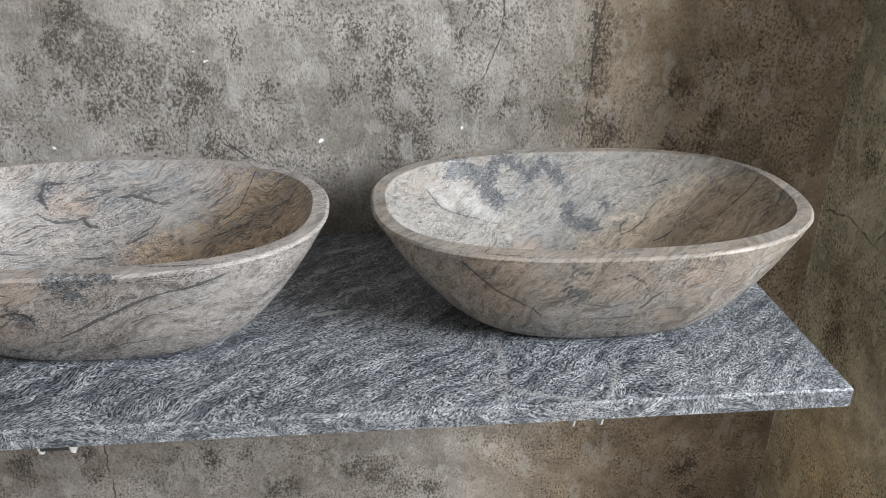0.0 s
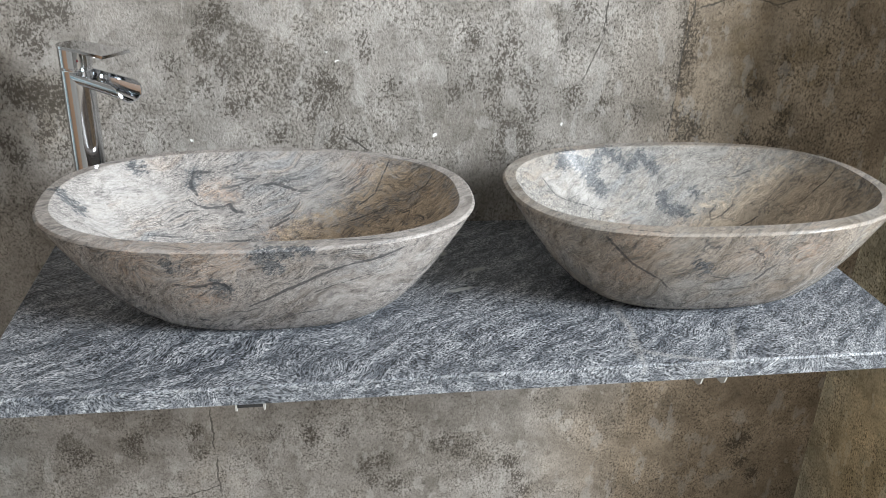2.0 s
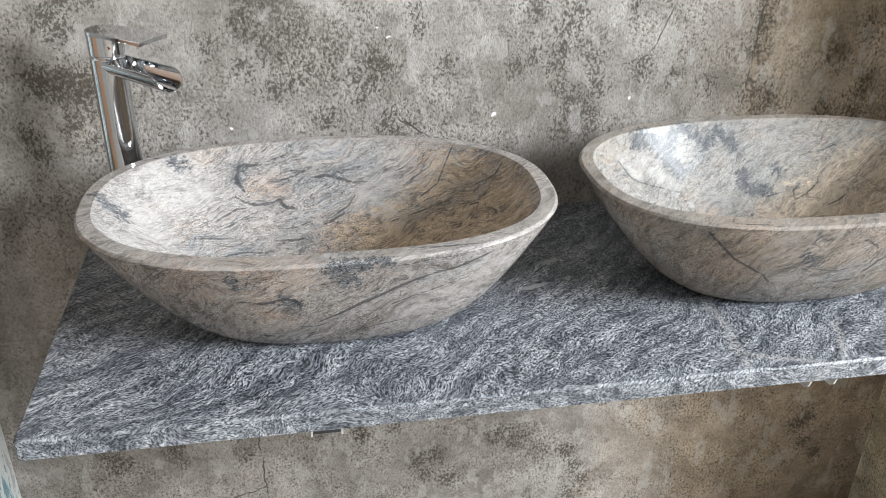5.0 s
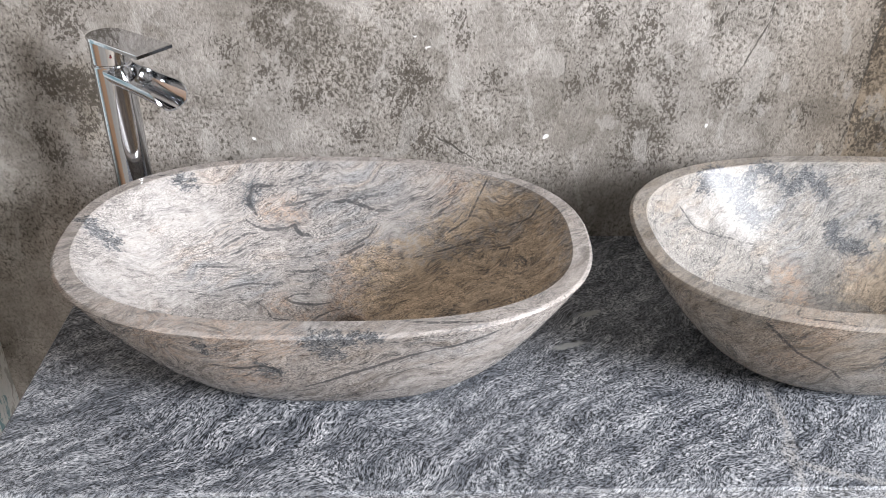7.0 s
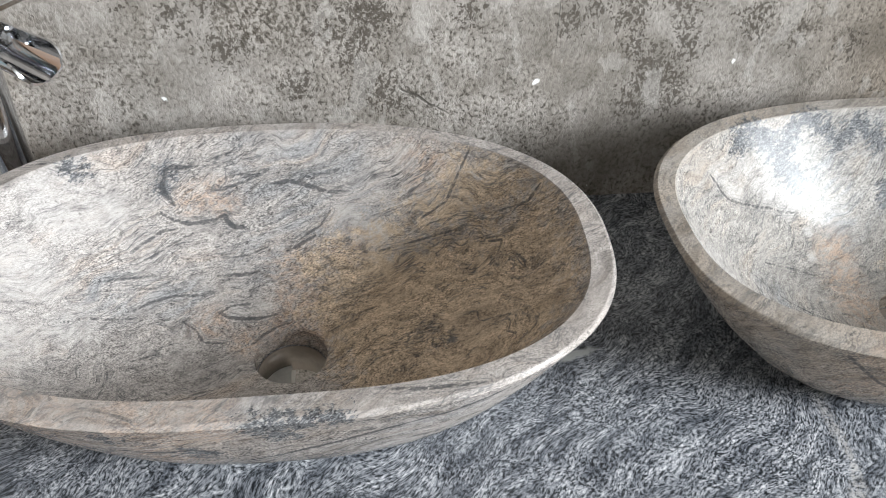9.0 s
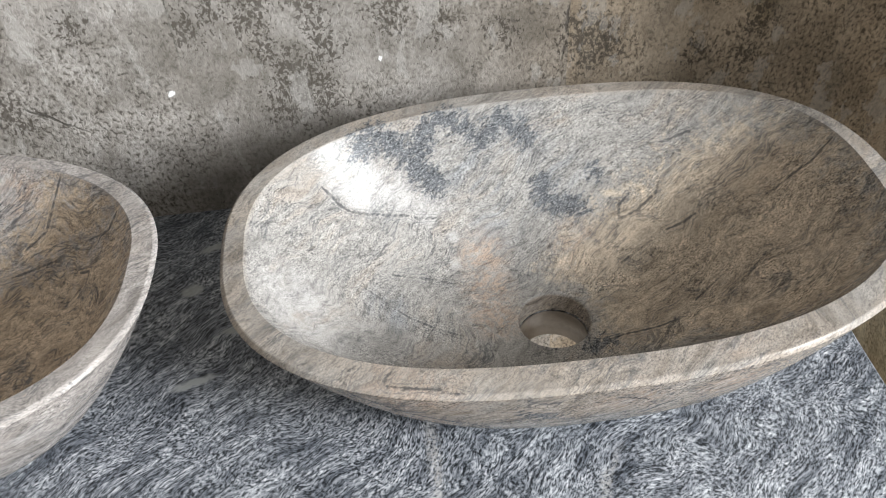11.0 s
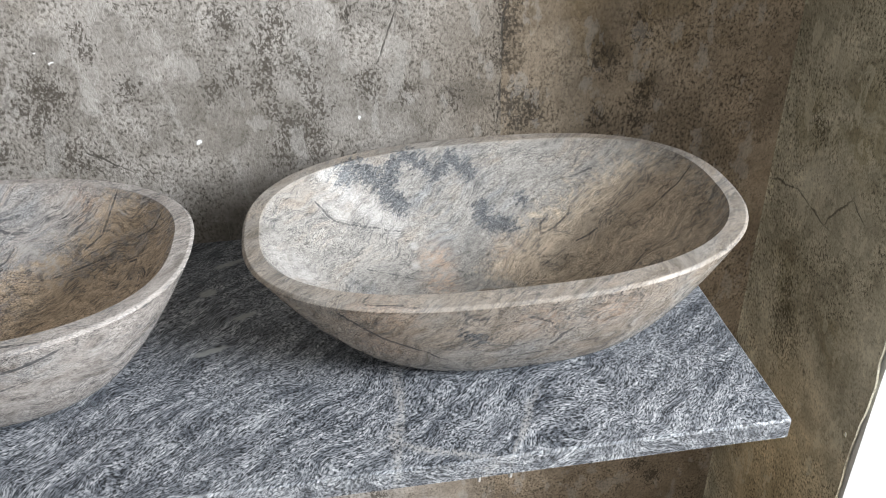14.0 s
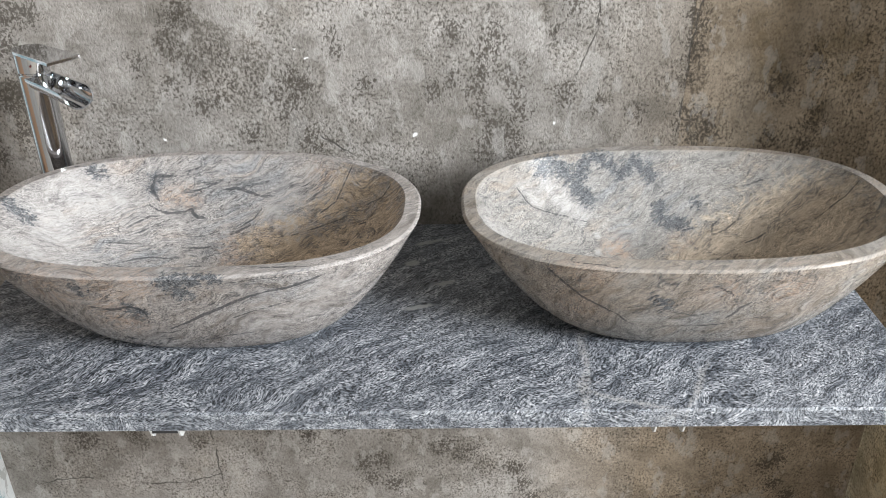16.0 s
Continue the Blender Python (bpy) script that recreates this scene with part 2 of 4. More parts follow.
def basin_stone(name, seed, beds, ground, brown, face, veined):
    """Honed gneiss-like marble: granular pale ground in swirling beds. The stone's own fields say where veins, dark minerals, clouds and the brown bed lie."""
    m, nt, b = material(name, 0.33)
    p = coords(nt)
    inside = spread(nt, "inside")
    w1 = warped(nt, mapped(nt, p, (seed, seed * 0.7, seed * 1.3)), 6, 0.05)
    w2 = warped(nt, w1, 21, 0.010, 3)
    flow = layered(nt, w2, beds, 6.0)
    cloud = noise3(nt, flow, 5.5, 6, 0.66)
    base = ramp(nt, cloud, [(0.36, tuple(0.74 * c for c in ground)), (0.46, tuple(0.93 * c for c in ground)), (0.54, tuple(1.04 * c for c in ground)), (0.64, (ground[0] * 1.03, ground[1] * 0.96, ground[2] * 0.90))])
    mottle = noise3(nt, warped(nt, p, 24, 0.012, 4), 48, 5, 0.68)
    streak = noise3(nt, flow, 17, 6, 0.68)
    warm = maths(nt, "MULTIPLY", spread(nt, "warm"), step(nt, noise3(nt, layered(nt, w2, beds, 2.0), 120, 6, 0.75), 0.38, 0.62))
    base = mix(nt, maths(nt, "MULTIPLY", warm, 0.66), base, (0.45, 0.315, 0.23))
    blue = maths(nt, "MULTIPLY", spread(nt, "blue"), step(nt, streak, 0.38, 0.60))
    base = mix(nt, maths(nt, "MULTIPLY", blue, 0.62), base, (0.265, 0.278, 0.292))
    pale = spread(nt, "pale")
    pale_m = maths(nt, "MULTIPLY", pale, step(nt, mottle, 0.30, 0.56))
    base = mix(nt, maths(nt, "MULTIPLY", pale_m, 0.74), base, (0.455, 0.436, 0.42))
    face_m = maths(nt, "MULTIPLY", maths(nt, "SUBTRACT", 1.0, inside), step(nt, noise3(nt, w2, 15, 5, 0.65), 0.36, 0.62, 0.15, 0.75))
    base = mix(nt, maths(nt, "MULTIPLY", face_m, maths(nt, "SUBTRACT", 1.0, maths(nt, "MULTIPLY", warm, 0.7))), base, face)
    outside = maths(nt, "SUBTRACT", 1.0, inside)
    base = mix(nt, maths(nt, "MULTIPLY", outside, 0.9), base, mix(nt, 1.0, base, ramp(nt, streak, [(0.36, (0.60, 0.58, 0.56)), (0.47, (0.96, 0.95, 0.94)), (0.56, (1.06, 1.06, 1.06)), (0.66, (1.22, 1.22, 1.23))]), "MULTIPLY"))
    # the bowl cuts into a brown bed, which also carries painted shade in basin A
    torn = noise3(nt, warped(nt, p, 30, 0.008), 95, 6, 0.8)
    edge = maths(nt, "ADD", spread(nt, "bed"), maths(nt, "MULTIPLY", maths(nt, "SUBTRACT", torn, 0.5), 140.0))
    brown_m = step(nt, edge, -16.0, 20.0)
    base = mix(nt, maths(nt, "MULTIPLY", brown_m, 0.88), base, ramp(nt, streak, [(0.36, tuple(0.72 * c for c in brown)), (0.5, brown), (0.62, tuple(1.22 * c for c in brown))]))
    calm = maths(nt, "SUBTRACT", 1.0, maths(nt, "MULTIPLY", pale, 0.75))
    # thin wavering foliation
    for shift, scale, width, depth in ((4, 3.2, 0.011, 0.8 * veined), (11, 6.5, 0.017, 0.72 * veined), (19, 13.0, 0.026, 0.6 * veined)):
        ridge = maths(nt, "ABSOLUTE", maths(nt, "SUBTRACT", noise3(nt, mapped(nt, flow, (shift, 2, 1)), scale, 5, 0.62), 0.5))
        where = maths(nt, "MULTIPLY", step(nt, noise3(nt, mapped(nt, p, (shift, 0, 0)), 19, 4, 0.6), 0.44, 0.56), calm)
        base = mix(nt, maths(nt, "MULTIPLY", maths(nt, "MULTIPLY", step(nt, ridge, 0.0, width, 1, 0), where), depth), base, (0.115, 0.115, 0.118))
    fol = noise3(nt, layered(nt, warped(nt, w2, 70, 0.002), beds, 4.5), 62, 5, 0.72)
    base = mix(nt, 1.0, base, ramp(nt, fol, [(0.35, (1 - 0.42 * veined, 1 - 0.42 * veined, 1 - 0.40 * veined)), (0.44, (1 - 0.10 * veined,) * 3), (0.53, (1 + 0.03 * veined,) * 3), (0.65, (1 + 0.13 * veined,) * 3)]), "MULTIPLY")
    # granular speckle in crystals drawn out along the beds
    grain = noise3(nt, layered(nt, warped(nt, p, 90, 0.0016, 2), beds, 2.2), 520, 3, 0.7)
    coarse = noise3(nt, layered(nt, warped(nt, p, 60, 0.003, 2), beds, 2.6), 150, 4, 0.7)
    speck = mix(nt, 1.0, base, ramp(nt, grain, [(0.37, (0.28, 0.28, 0.29)), (0.45, (0.84, 0.84, 0.84)), (0.53, (1.07, 1.07, 1.07)), (0.63, (1.48, 1.47, 1.45))]), "MULTIPLY")
    speck = mix(nt, 1.0, speck, ramp(nt, coarse, [(0.36, (1 - 0.42 * veined,) * 3), (0.44, (1 - 0.08 * veined,) * 3), (0.54, (1.02, 1.02, 1.02)), (0.66, (1 + 0.15 * veined,) * 3)]), "MULTIPLY")
    salt = maths(nt, "MULTIPLY", step(nt, noise3(nt, w2, 17, 4, 0.6), 0.36, 0.60, 0.45, 1.0), maths(nt, "SUBTRACT", 1.0, maths(nt, "MULTIPLY", pale, 0.55)))
    rim = spread(nt, "rim")
    base = mix(nt, maths(nt, "MULTIPLY", rim, 0.35), base, tuple(1.02 * c for c in ground))
    base = mix(nt, maths(nt, "MULTIPLY", salt, maths(nt, "SUBTRACT", 1.0, maths(nt, "MULTIPLY", rim, 0.4))), base, speck)
    # dark mineral patches, broken up by pale crystals, and the large frayed veins
    fray = noise3(nt, layered(nt, warped(nt, p, 45, 0.005), beds, 2.0), 130, 6, 0.78)
    clump = maths(nt, "ADD", spread(nt, "fleck"), maths(nt, "MULTIPLY", maths(nt, "SUBTRACT", fray, 0.5), 74.0))
    base = mix(nt, maths(nt, "MULTIPLY", step(nt, clump, 2.2, 6.0, 1, 0), 0.9), base, ramp(nt, grain, [(0.41, (0.020, 0.022, 0.026)), (0.53, (0.066, 0.071, 0.079)), (0.63, (0.29, 0.295, 0.30))]))
    halo = maths(nt, "MULTIPLY", step(nt, clump, 2.0, 13.0, 1, 0), step(nt, coarse, 0.40, 0.55))
    base = mix(nt, maths(nt, "MULTIPLY", halo, 0.24), base, (0.25, 0.26, 0.275))
    # finer bands that run beside the veins
    bands = maths(nt, "SINE", maths(nt, "ADD", maths(nt, "MULTIPLY", spread(nt, "seam"), 1.9), maths(nt, "MULTIPLY", noise3(nt, warped(nt, p, 60, 0.006, 4), 34, 5, 0.7), 16.0)))
    beside = maths(nt, "MULTIPLY", step(nt, spread(nt, "seam"), 1.5, 10.5, 1, 0), step(nt, bands, 0.35, 0.95))
    base = mix(nt, maths(nt, "MULTIPLY", maths(nt, "MULTIPLY", beside, step(nt, coarse, 0.36, 0.56)), 0.62 * veined), base, (0.12, 0.123, 0.128))
    thread = noise3(nt, layered(nt, p, beds, 1.6), 190, 5, 0.76)
    line = maths(nt, "ADD", spread(nt, "seam"), maths(nt, "MULTIPLY", maths(nt, "SUBTRACT", thread, 0.47), 6.0))
    base = mix(nt, maths(nt, "MULTIPLY", step(nt, line, 0.0, 1.6, 1, 0), 0.74), base, (0.052, 0.054, 0.058))
    pit = step(nt, noise3(nt, mapped(nt, p, (1, 2, 3)), 170, 2, 0.5), 0.69, 0.73)
    base = mix(nt, maths(nt, "MULTIPLY", pit, 0.5), base, (0.09, 0.085, 0.08))
    put(nt, b.inputs["Base Color"], base)
    put(nt, b.inputs["Roughness"], step(nt, noise3(nt, p, 60, 4), 0.3, 0.7, 0.14, 0.24))
    b.inputs["Specular IOR Level"].default_value = 0.09
    bump(nt, b, maths(nt, "SUBTRACT", maths(nt, "MULTIPLY", grain, 0.3), pit), 0.12, 0.0005)
    return m


def slab_stone():
    """Blue-grey gneiss with short wavy pale flakes."""
    m, nt, b = material("blue_grey_gneiss", 0.36)
    p = coords(nt)
    w = warped(nt, warped(nt, p, 7, 0.045, 2), 40, 0.0052, 2)
    flow = mapped(nt, w, (0, 0, 0), (0, 0, 42), (1, 1 / 2.5, 1 / 2.5), "TEXTURE")
    flakes = noise3(nt, flow, 215, 3, 0.64, 0.2)
    fine = noise3(nt, mapped(nt, p, (5, 1, 2)), 360, 3, 0.7)
    v = maths(nt, "ADD", maths(nt, "MULTIPLY", flakes, 0.78), maths(nt, "MULTIPLY", fine, 0.22))
    base = ramp(nt, v, [(0.395, (0.015, 0.018, 0.022)), (0.455, (0.080, 0.089, 0.101)), (0.525, (0.19, 0.203, 0.224)), (0.64, (0.375, 0.390, 0.413))])
    band = noise3(nt, mapped(nt, w, (0, 0, 0), (0, 0, 42), (1, 1 / 6, 1 / 6), "TEXTURE"), 13, 5, 0.68)
    base = mix(nt, 1.0, base, ramp(nt, band, [(0.38, (0.49, 0.51, 0.545)), (0.5, (1.12, 1.12, 1.12)), (0.62, (1.8, 1.77, 1.72))]), "MULTIPLY")
    # a broken pale line paints the light that the worn front arris catches
    arris = maths(nt, "MULTIPLY", blob(nt, p, (0, 0.7315, TOP - 0.001), (9, 0.0021, 0.0021), (0, 0, 0), 0.4), step(nt, noise3(nt, p, 70, 5, 0.75), 0.46, 0.60))
    base = mix(nt, maths(nt, "MULTIPLY", arris, 0.22), base, (0.62, 0.62, 0.61))
    wl = warped(nt, p, 17, 0.022, 4)
    pale = most(nt, [blob(nt, wl, c, r, (0, 0, a), 0.6) for c, r, a in (
        ((0.162, 0.80, TOP), (0.005, 0.085, 0.06), -8), ((0.20, 0.745, TOP), (0.05, 0.005, 0.06), -20), ((0.285, 0.77, TOP), (0.004, 0.05, 0.06), -30))])
    base = mix(nt, maths(nt, "MULTIPLY", maths(nt, "MULTIPLY", pale, step(nt, fine, 0.38, 0.6)), 0.65), base, (0.48, 0.47, 0.455))
    spots = most(nt, [blob(nt, warped(nt, p, 90, 0.006), c, r, (0, 0, 20), 0.4) for c, r in (
        ((-0.042, 1.055, TOP), (0.010, 0.007, 0.02)), ((-0.02, 1.115, TOP), (0.02, 0.005, 0.02)), ((0.005, 1.00, TOP), (0.013, 0.004, 0.02)), ((-0.03, 0.94, TOP), (0.02, 0.004, 0.02)))])
    base = mix(nt, maths(nt, "MULTIPLY", spots, 0.8), base, (0.42, 0.43, 0.42))
    put(nt, b.inputs["Base Color"], base)
    put(nt, b.inputs["Roughness"], step(nt, fine, 0.3, 0.7, 0.30, 0.46))
    bump(nt, b, v, 0.2, 0.0005)
    return m


def plain_plaster(name, a, c, rough=0.8):
    m, nt, b = material(name, rough)
    p = coords(nt)
    n = noise3(nt, warped(nt, p, 3, 0.1), 6, 6, 0.65)
    base = ramp(nt, n, [(0.3, a), (0.7, c)])
    fine = noise3(nt, p, 220, 3, 0.6)
    put(nt, b.inputs["Base Color"], mix(nt, 1.0, base, ramp(nt, fine, [(0.3, (0.9, 0.9, 0.9)), (0.7, (1.06, 1.06, 1.06))]), "MULTIPLY"))
    bump(nt, b, maths(nt, "ADD", fine, n), 0.3, 0.0012)
    return m


def flaking_paint():
    """Teal paint worn through to white, in upright streaks."""
    m, nt, b = material("flaking_teal_paint", 0.6)
    p = coords(nt)
    s = mapped(nt, warped(nt, p, 30, 0.01), scale=(1, 2.2, 0.6))
    v = maths(nt, "ADD", noise3(nt, s, 30, 6, 0.7), maths(nt, "MULTIPLY", blob(nt, p, (-0.79, 1.173, 1), (0.5, 0.035, 9), (0, 0, 0), 0.6), 0.16))
    base = ramp(nt, v, [(0.40, (0.11, 0.20, 0.23)), (0.50, (0.19, 0.29, 0.31)), (0.53, (0.48, 0.50, 0.495)), (0.66, (0.56, 0.56, 0.545)), (0.72, (0.33, 0.33, 0.31))])
    put(nt, b.inputs["Base Color"], base)
    bump(nt, b, v, 0.4, 0.002)
    return m


def terracotta():
    m, nt, b = material("warm_brown_floor", 0.45)
    p = coords(nt)
    n = noise3(nt, warped(nt, p, 4, 0.08), 9, 5, 0.6)
    put(nt, b.inputs["Base Color"], ramp(nt, n, [(0.3, (0.34, 0.297, 0.25)), (0.7, (0.44, 0.392, 0.34))]))
    bump(nt, b, n, 0.2, 0.002)
    return m


def chrome_metal():
    m, nt, b = material("chrome", 0.06, 1.0)
    p = coords(nt)
    put(nt, b.inputs["Base Color"], (0.64, 0.65, 0.67))
    put(nt, b.inputs["Roughness"], step(nt, noise3(nt, p, 90, 4), 0.35, 0.75, 0.04, 0.13))
    return m


def galvanised():
    m, nt, b = material("painted_steel", 0.45, 0.2)
    n = noise3(nt, coords(nt), 120, 4)
    put(nt, b.inputs["Base Color"], ramp(nt, n, [(0.3, (0.55, 0.55, 0.54)), (0.7, (0.74, 0.74, 0.72))]))
    return m


# where the covering is scabbed, stained or olive-brown: x, z on the back wall in millimetres
SOIL = {"scab": [], "stain": [], "olive": []}


def soil(kind, radius, *places):
    SOIL[kind] += [(x / 1000, z / 1000, radius / 1000) for x, z in places]


soil("stain", 30, (-354, 1039), (-317, 1012), (-312, 959), (-281, 942), (-263, 984))
soil("stain", 24, (-364, 1007), (-303, 984))
soil("scab", 6, (-375, 1015), (-384, 1003), (-369, 999), (-346, 983), (-343, 967), (-217, 904))
soil("scab", 7, (-343, 921), (-337, 913), (-376, 949), (-205, 877), (-192, 873), (-184, 862))
soil("scab", 4, (-421, 979), (-416, 984), (-276, 874), (-107, 946), (-149, 1015), (-145, 996))
soil("scab", 8, (-211, 959), (-216, 942), (-204, 929), (-195, 950), (-353, 1047))
soil("scab", 4, (-239, 938), (-228, 929), (-223, 918), (-322, 921), (-267, 878))
soil("scab", 10, (-592, 1044), (-576, 1052), (-610, 1021), (-596, 1008), (-558, 1052))
soil("stain", 20, (-600, 939), (-583, 929), (-630, 939))
soil("scab", 13, (-598, 943), (-583, 927), (-610, 923), (-576, 943), (-630, 939))
soil("scab", 7, (-576, 900), (-593, 886), (-606, 877), (-574, 858), (-657, 870), (-646, 844))
soil("scab", 4, (72, 1022), (75, 1013), (106, 928), (16, 950), (17, 1026), (13, 1018), (172, 1068))
soil("scab", 7, (65, 997), (58, 984), (57, 959), (52, 946), (48, 937))
soil("scab", 5, (90, 959), (103, 959), (100, 948), (-9, 937), (181, 1058))
soil("scab", 7, (73, 888), (82, 893), (96, 882), (84, 873), (102, 869), (66, 868), (112, 904))
soil("scab", 8, (62, 847), (81, 842), (100, 846))
soil("scab", 4, (168, 936), (177, 941), (173, 923), (220, 914), (58, 906))
soil("scab", 3, (282, 904))
soil("stain", 10, (144, 1043), (155, 1018), (157, 997), (138, 1060), (237, 923))
soil("stain", 18, (342, 1070), (349, 1045), (349, 1015), (354, 985), (354, 949))
soil("scab", 7, (358, 899), (370, 890), (352, 883), (368, 866), (381, 879))
soil("scab", 5, (345, 1037), (355, 1027), (343, 958), (349, 994))
soil("olive", 22, (446, 1011), (460, 990), (455, 967), (522, 976), (531, 994), (555, 1003), (571, 967))
soil("olive", 14, (476, 949), (536, 903), (433, 1029), (484, 1012))
soil("scab", 5, (473, 949), (469, 935), (521, 972), (530, 888))
soil("olive", 24, (447, 999), (566, 959), (582, 998), (626, 967))
soil("olive", 12, (519, 968), (539, 892), (480, 945))
soil("scab", 4, (477, 938), (485, 935), (539, 887), (533, 900), (472, 859), (525, 850))
soil("stain", 22, (-647, 333), (-628, 308), (-545, 323), (30, 265), (74, 241))
soil("stain", 16, (-529, 297), (-441, 348), (-435, 300), (-13, 282), (116, 236), (-243, 317))
soil("scab", 9, (-144, 244), (-114, 254), (-133, 217), (-92, 199))
soil("scab", 4, (-185, 324), (-243, 329), (-238, 310), (-301, 329), (-534, 334))
soil("scab", 9, (128, 228), (142, 193), (157, 158), (137, 129))
soil("scab", 9, (575, 236), (593, 248), (595, 193), (626, 159))
soil("scab", 6, (-544, 325), (-637, 309), (-442, 342), (7, 292), (50, 275))
CRACKS = [(0.352, 1.064, 0.418, 1.088), (0.418, 1.088, 0.486, 1.072), (0.486, 1.072, 0.558, 1.093), (0.217, 1.10, 0.213, 1.019), (0.213, 1.019, 0.19, 0.967), (0.35, 1.06, 0.343, 0.95),
          (-0.552, 0.202, -0.47, 0.205), (-0.47, 0.205, -0.41, 0.222), (-0.726, 0.205, -0.69, 0.215), (-0.69, 0.215, -0.637, 0.22), (-0.409, 0.40, -0.405, 0.20), (0.352, 1.09, 0.350, 1.03), (0.350, 1.03, 0.343, 0.96), (0.343, 0.96, 0.338, 0.87), (-0.17, 0.87, -0.13, 0.845)]
CHIPS = [(-0.038, 0.872, 0.0042), (0.163, 0.887, 0.0028), (-0.40, 0.867, 0.003), (-0.185, 0.985, 0.0022), (-0.20, 0.998, 0.0016), (0.03, 0.74, 0.0016)]
M_WALL = concrete_paper("concrete_wall_covering", CRACKS, CHIPS, [(0.60, 0.85, 0.26, 0.5), (0.5, 0.25, 0.25, 0.2)], sheet_x=0.343)
M_SLAB = slab_stone()
M_BASIN_A = basin_stone("basin_marble_a", 0.0, (-0.36, 0.55, 0.72), (0.375, 0.350, 0.332), (0.49, 0.383, 0.276), (0.33, 0.297, 0.274), 1.0)
# brown raised and ground lowered, so the colours even out the bowl's light and shade
M_BASIN_B = basin_stone("basin_marble_b", 2.3, (-0.55, 0.55, 0.6), (0.312, 0.296, 0.276), (0.50, 0.415, 0.325), (0.335, 0.28, 0.228), 0.86)
M_WHITE = plain_plaster("white_wall_paint", (0.68, 0.68, 0.675), (0.76, 0.76, 0.755))
M_ROOM = plain_plaster("room_plaster", (0.15, 0.141, 0.128), (0.195, 0.183, 0.167))
M_TEAL = flaking_paint()
M_BROWN = plain_plaster("brown_board", (0.16, 0.09, 0.047), (0.23, 0.13, 0.07), 0.5)
M_FLOOR = terracotta()
M_CHROME = chrome_metal()
M_STEEL = galvanised()
M_DARK = plain_plaster("channel_shade", (0.02, 0.02, 0.022), (0.04, 0.04, 0.042), 0.5)
M_SLEEVE = plain_plaster("drain_lining", (0.25, 0.215, 0.18), (0.34, 0.295, 0.25), 0.14)
M_MARK = plain_plaster("red_blue_mark", (0.25, 0.05, 0.06), (0.35, 0.08, 0.08), 0.4)

# ---- structure ----
T = 0.12
structure("floor", box(ROOM_L - T, ROOM_R + T, ROOM_F - T, WALL_Y + T, -0.1, 0), M_FLOOR, "plain warm brown floor of the room", "floor")
structure("ceiling", box(ROOM_L - T, ROOM_R + T, ROOM_F - T, WALL_Y + T, ROOM_H, ROOM_H + 0.1), M_ROOM, "plain plastered ceiling of the room", "ceiling")
wall_north = structure("wall_north", box(ROOM_L, ALCOVE_R, WALL_Y + 0.003, WALL_Y + T, 0, ROOM_H), M_ROOM, "grey concrete-look wall covering, scabbed and cracked, behind the basins", "wall")
SHEETS = (ROOM_L + 0.0005, -0.397, -0.021, 0.343, ALCOVE_R)


def wall_sheet(name, x0, x1, scabs, seed, mat, parent=None, ragged=0.0002):
    """One upright sheet of covering in the plane y = WALL_Y, with slightly wavering edges; finely divided where it is seen, to carry its scab value."""
    zs = [0.0] + [0.12 + 0.005 * i for i in range(210)] + [1.4, 2.2, ROOM_H]
    cols = max(2, int((x1 - x0) / 0.005))
    verts, faces = [], []
    for z in zs:
        a, c = (x0 + 0.0001 + ragged * (noise.noise((seed, 0, z * 9)) + 0.5 * noise.noise((seed, 2, z * 31))), x1 - 0.0001 + 0.0002 * noise.noise((seed + 7, 0, z * 9)))
        for i in range(cols + 1):
            x = a + (c - a) * i / cols
            verts.append((x, WALL_Y, z))
    w = cols + 1
    for j in range(len(zs) - 1):
        for i in range(cols):
            faces.append((j * w + i, j * w + i + 1, (j + 1) * w + i + 1, (j + 1) * w + i))
    # thickness: a back rim behind the outer edge
    edge = [i for i in range(w)] + [j * w + cols for j in range(1, len(zs))] + [(len(zs) - 1) * w + i for i in range(cols - 1, -1, -1)] + [j * w for j in range(len(zs) - 2, 0, -1)]
    start = len(verts)
    for k in edge:
        verts.append((verts[k][0], WALL_Y + 0.003, verts[k][2]))
    for k in range(len(edge)):
        n = (k + 1) % len(edge)
        faces.append((edge[n], edge[k], start + k, start + n))
    me = bpy.data.meshes.new(name)
    me.from_pydata(verts, [], faces)
    u, v = np.array(verts)[:, 0], np.array(verts)[:, 2]
    scab, soft = np.full(len(verts), 30.0), {"stain": np.zeros(len(verts)), "olive": np.zeros(len(verts))}
    for kind, places in scabs.items():
        for x, z, rad in places:
            if kind == "scab":
                scab = np.minimum(scab, (np.hypot(u - x, (v - z) * 0.85) - rad) * 1000)
            else:
                soft[kind] = np.maximum(soft[kind], np.clip(1.6 - np.hypot(u - x, v - z) / rad, 0, 1))
    for key, field in (("scab", scab), *soft.items()):
        me.attributes.new(key, "FLOAT", "POINT").data.foreach_set("value", field.astype(np.float32))
    me.materials.append(mat)
    ob = new(name, me)
    if parent is not None:
        ob.parent = parent
    return ob


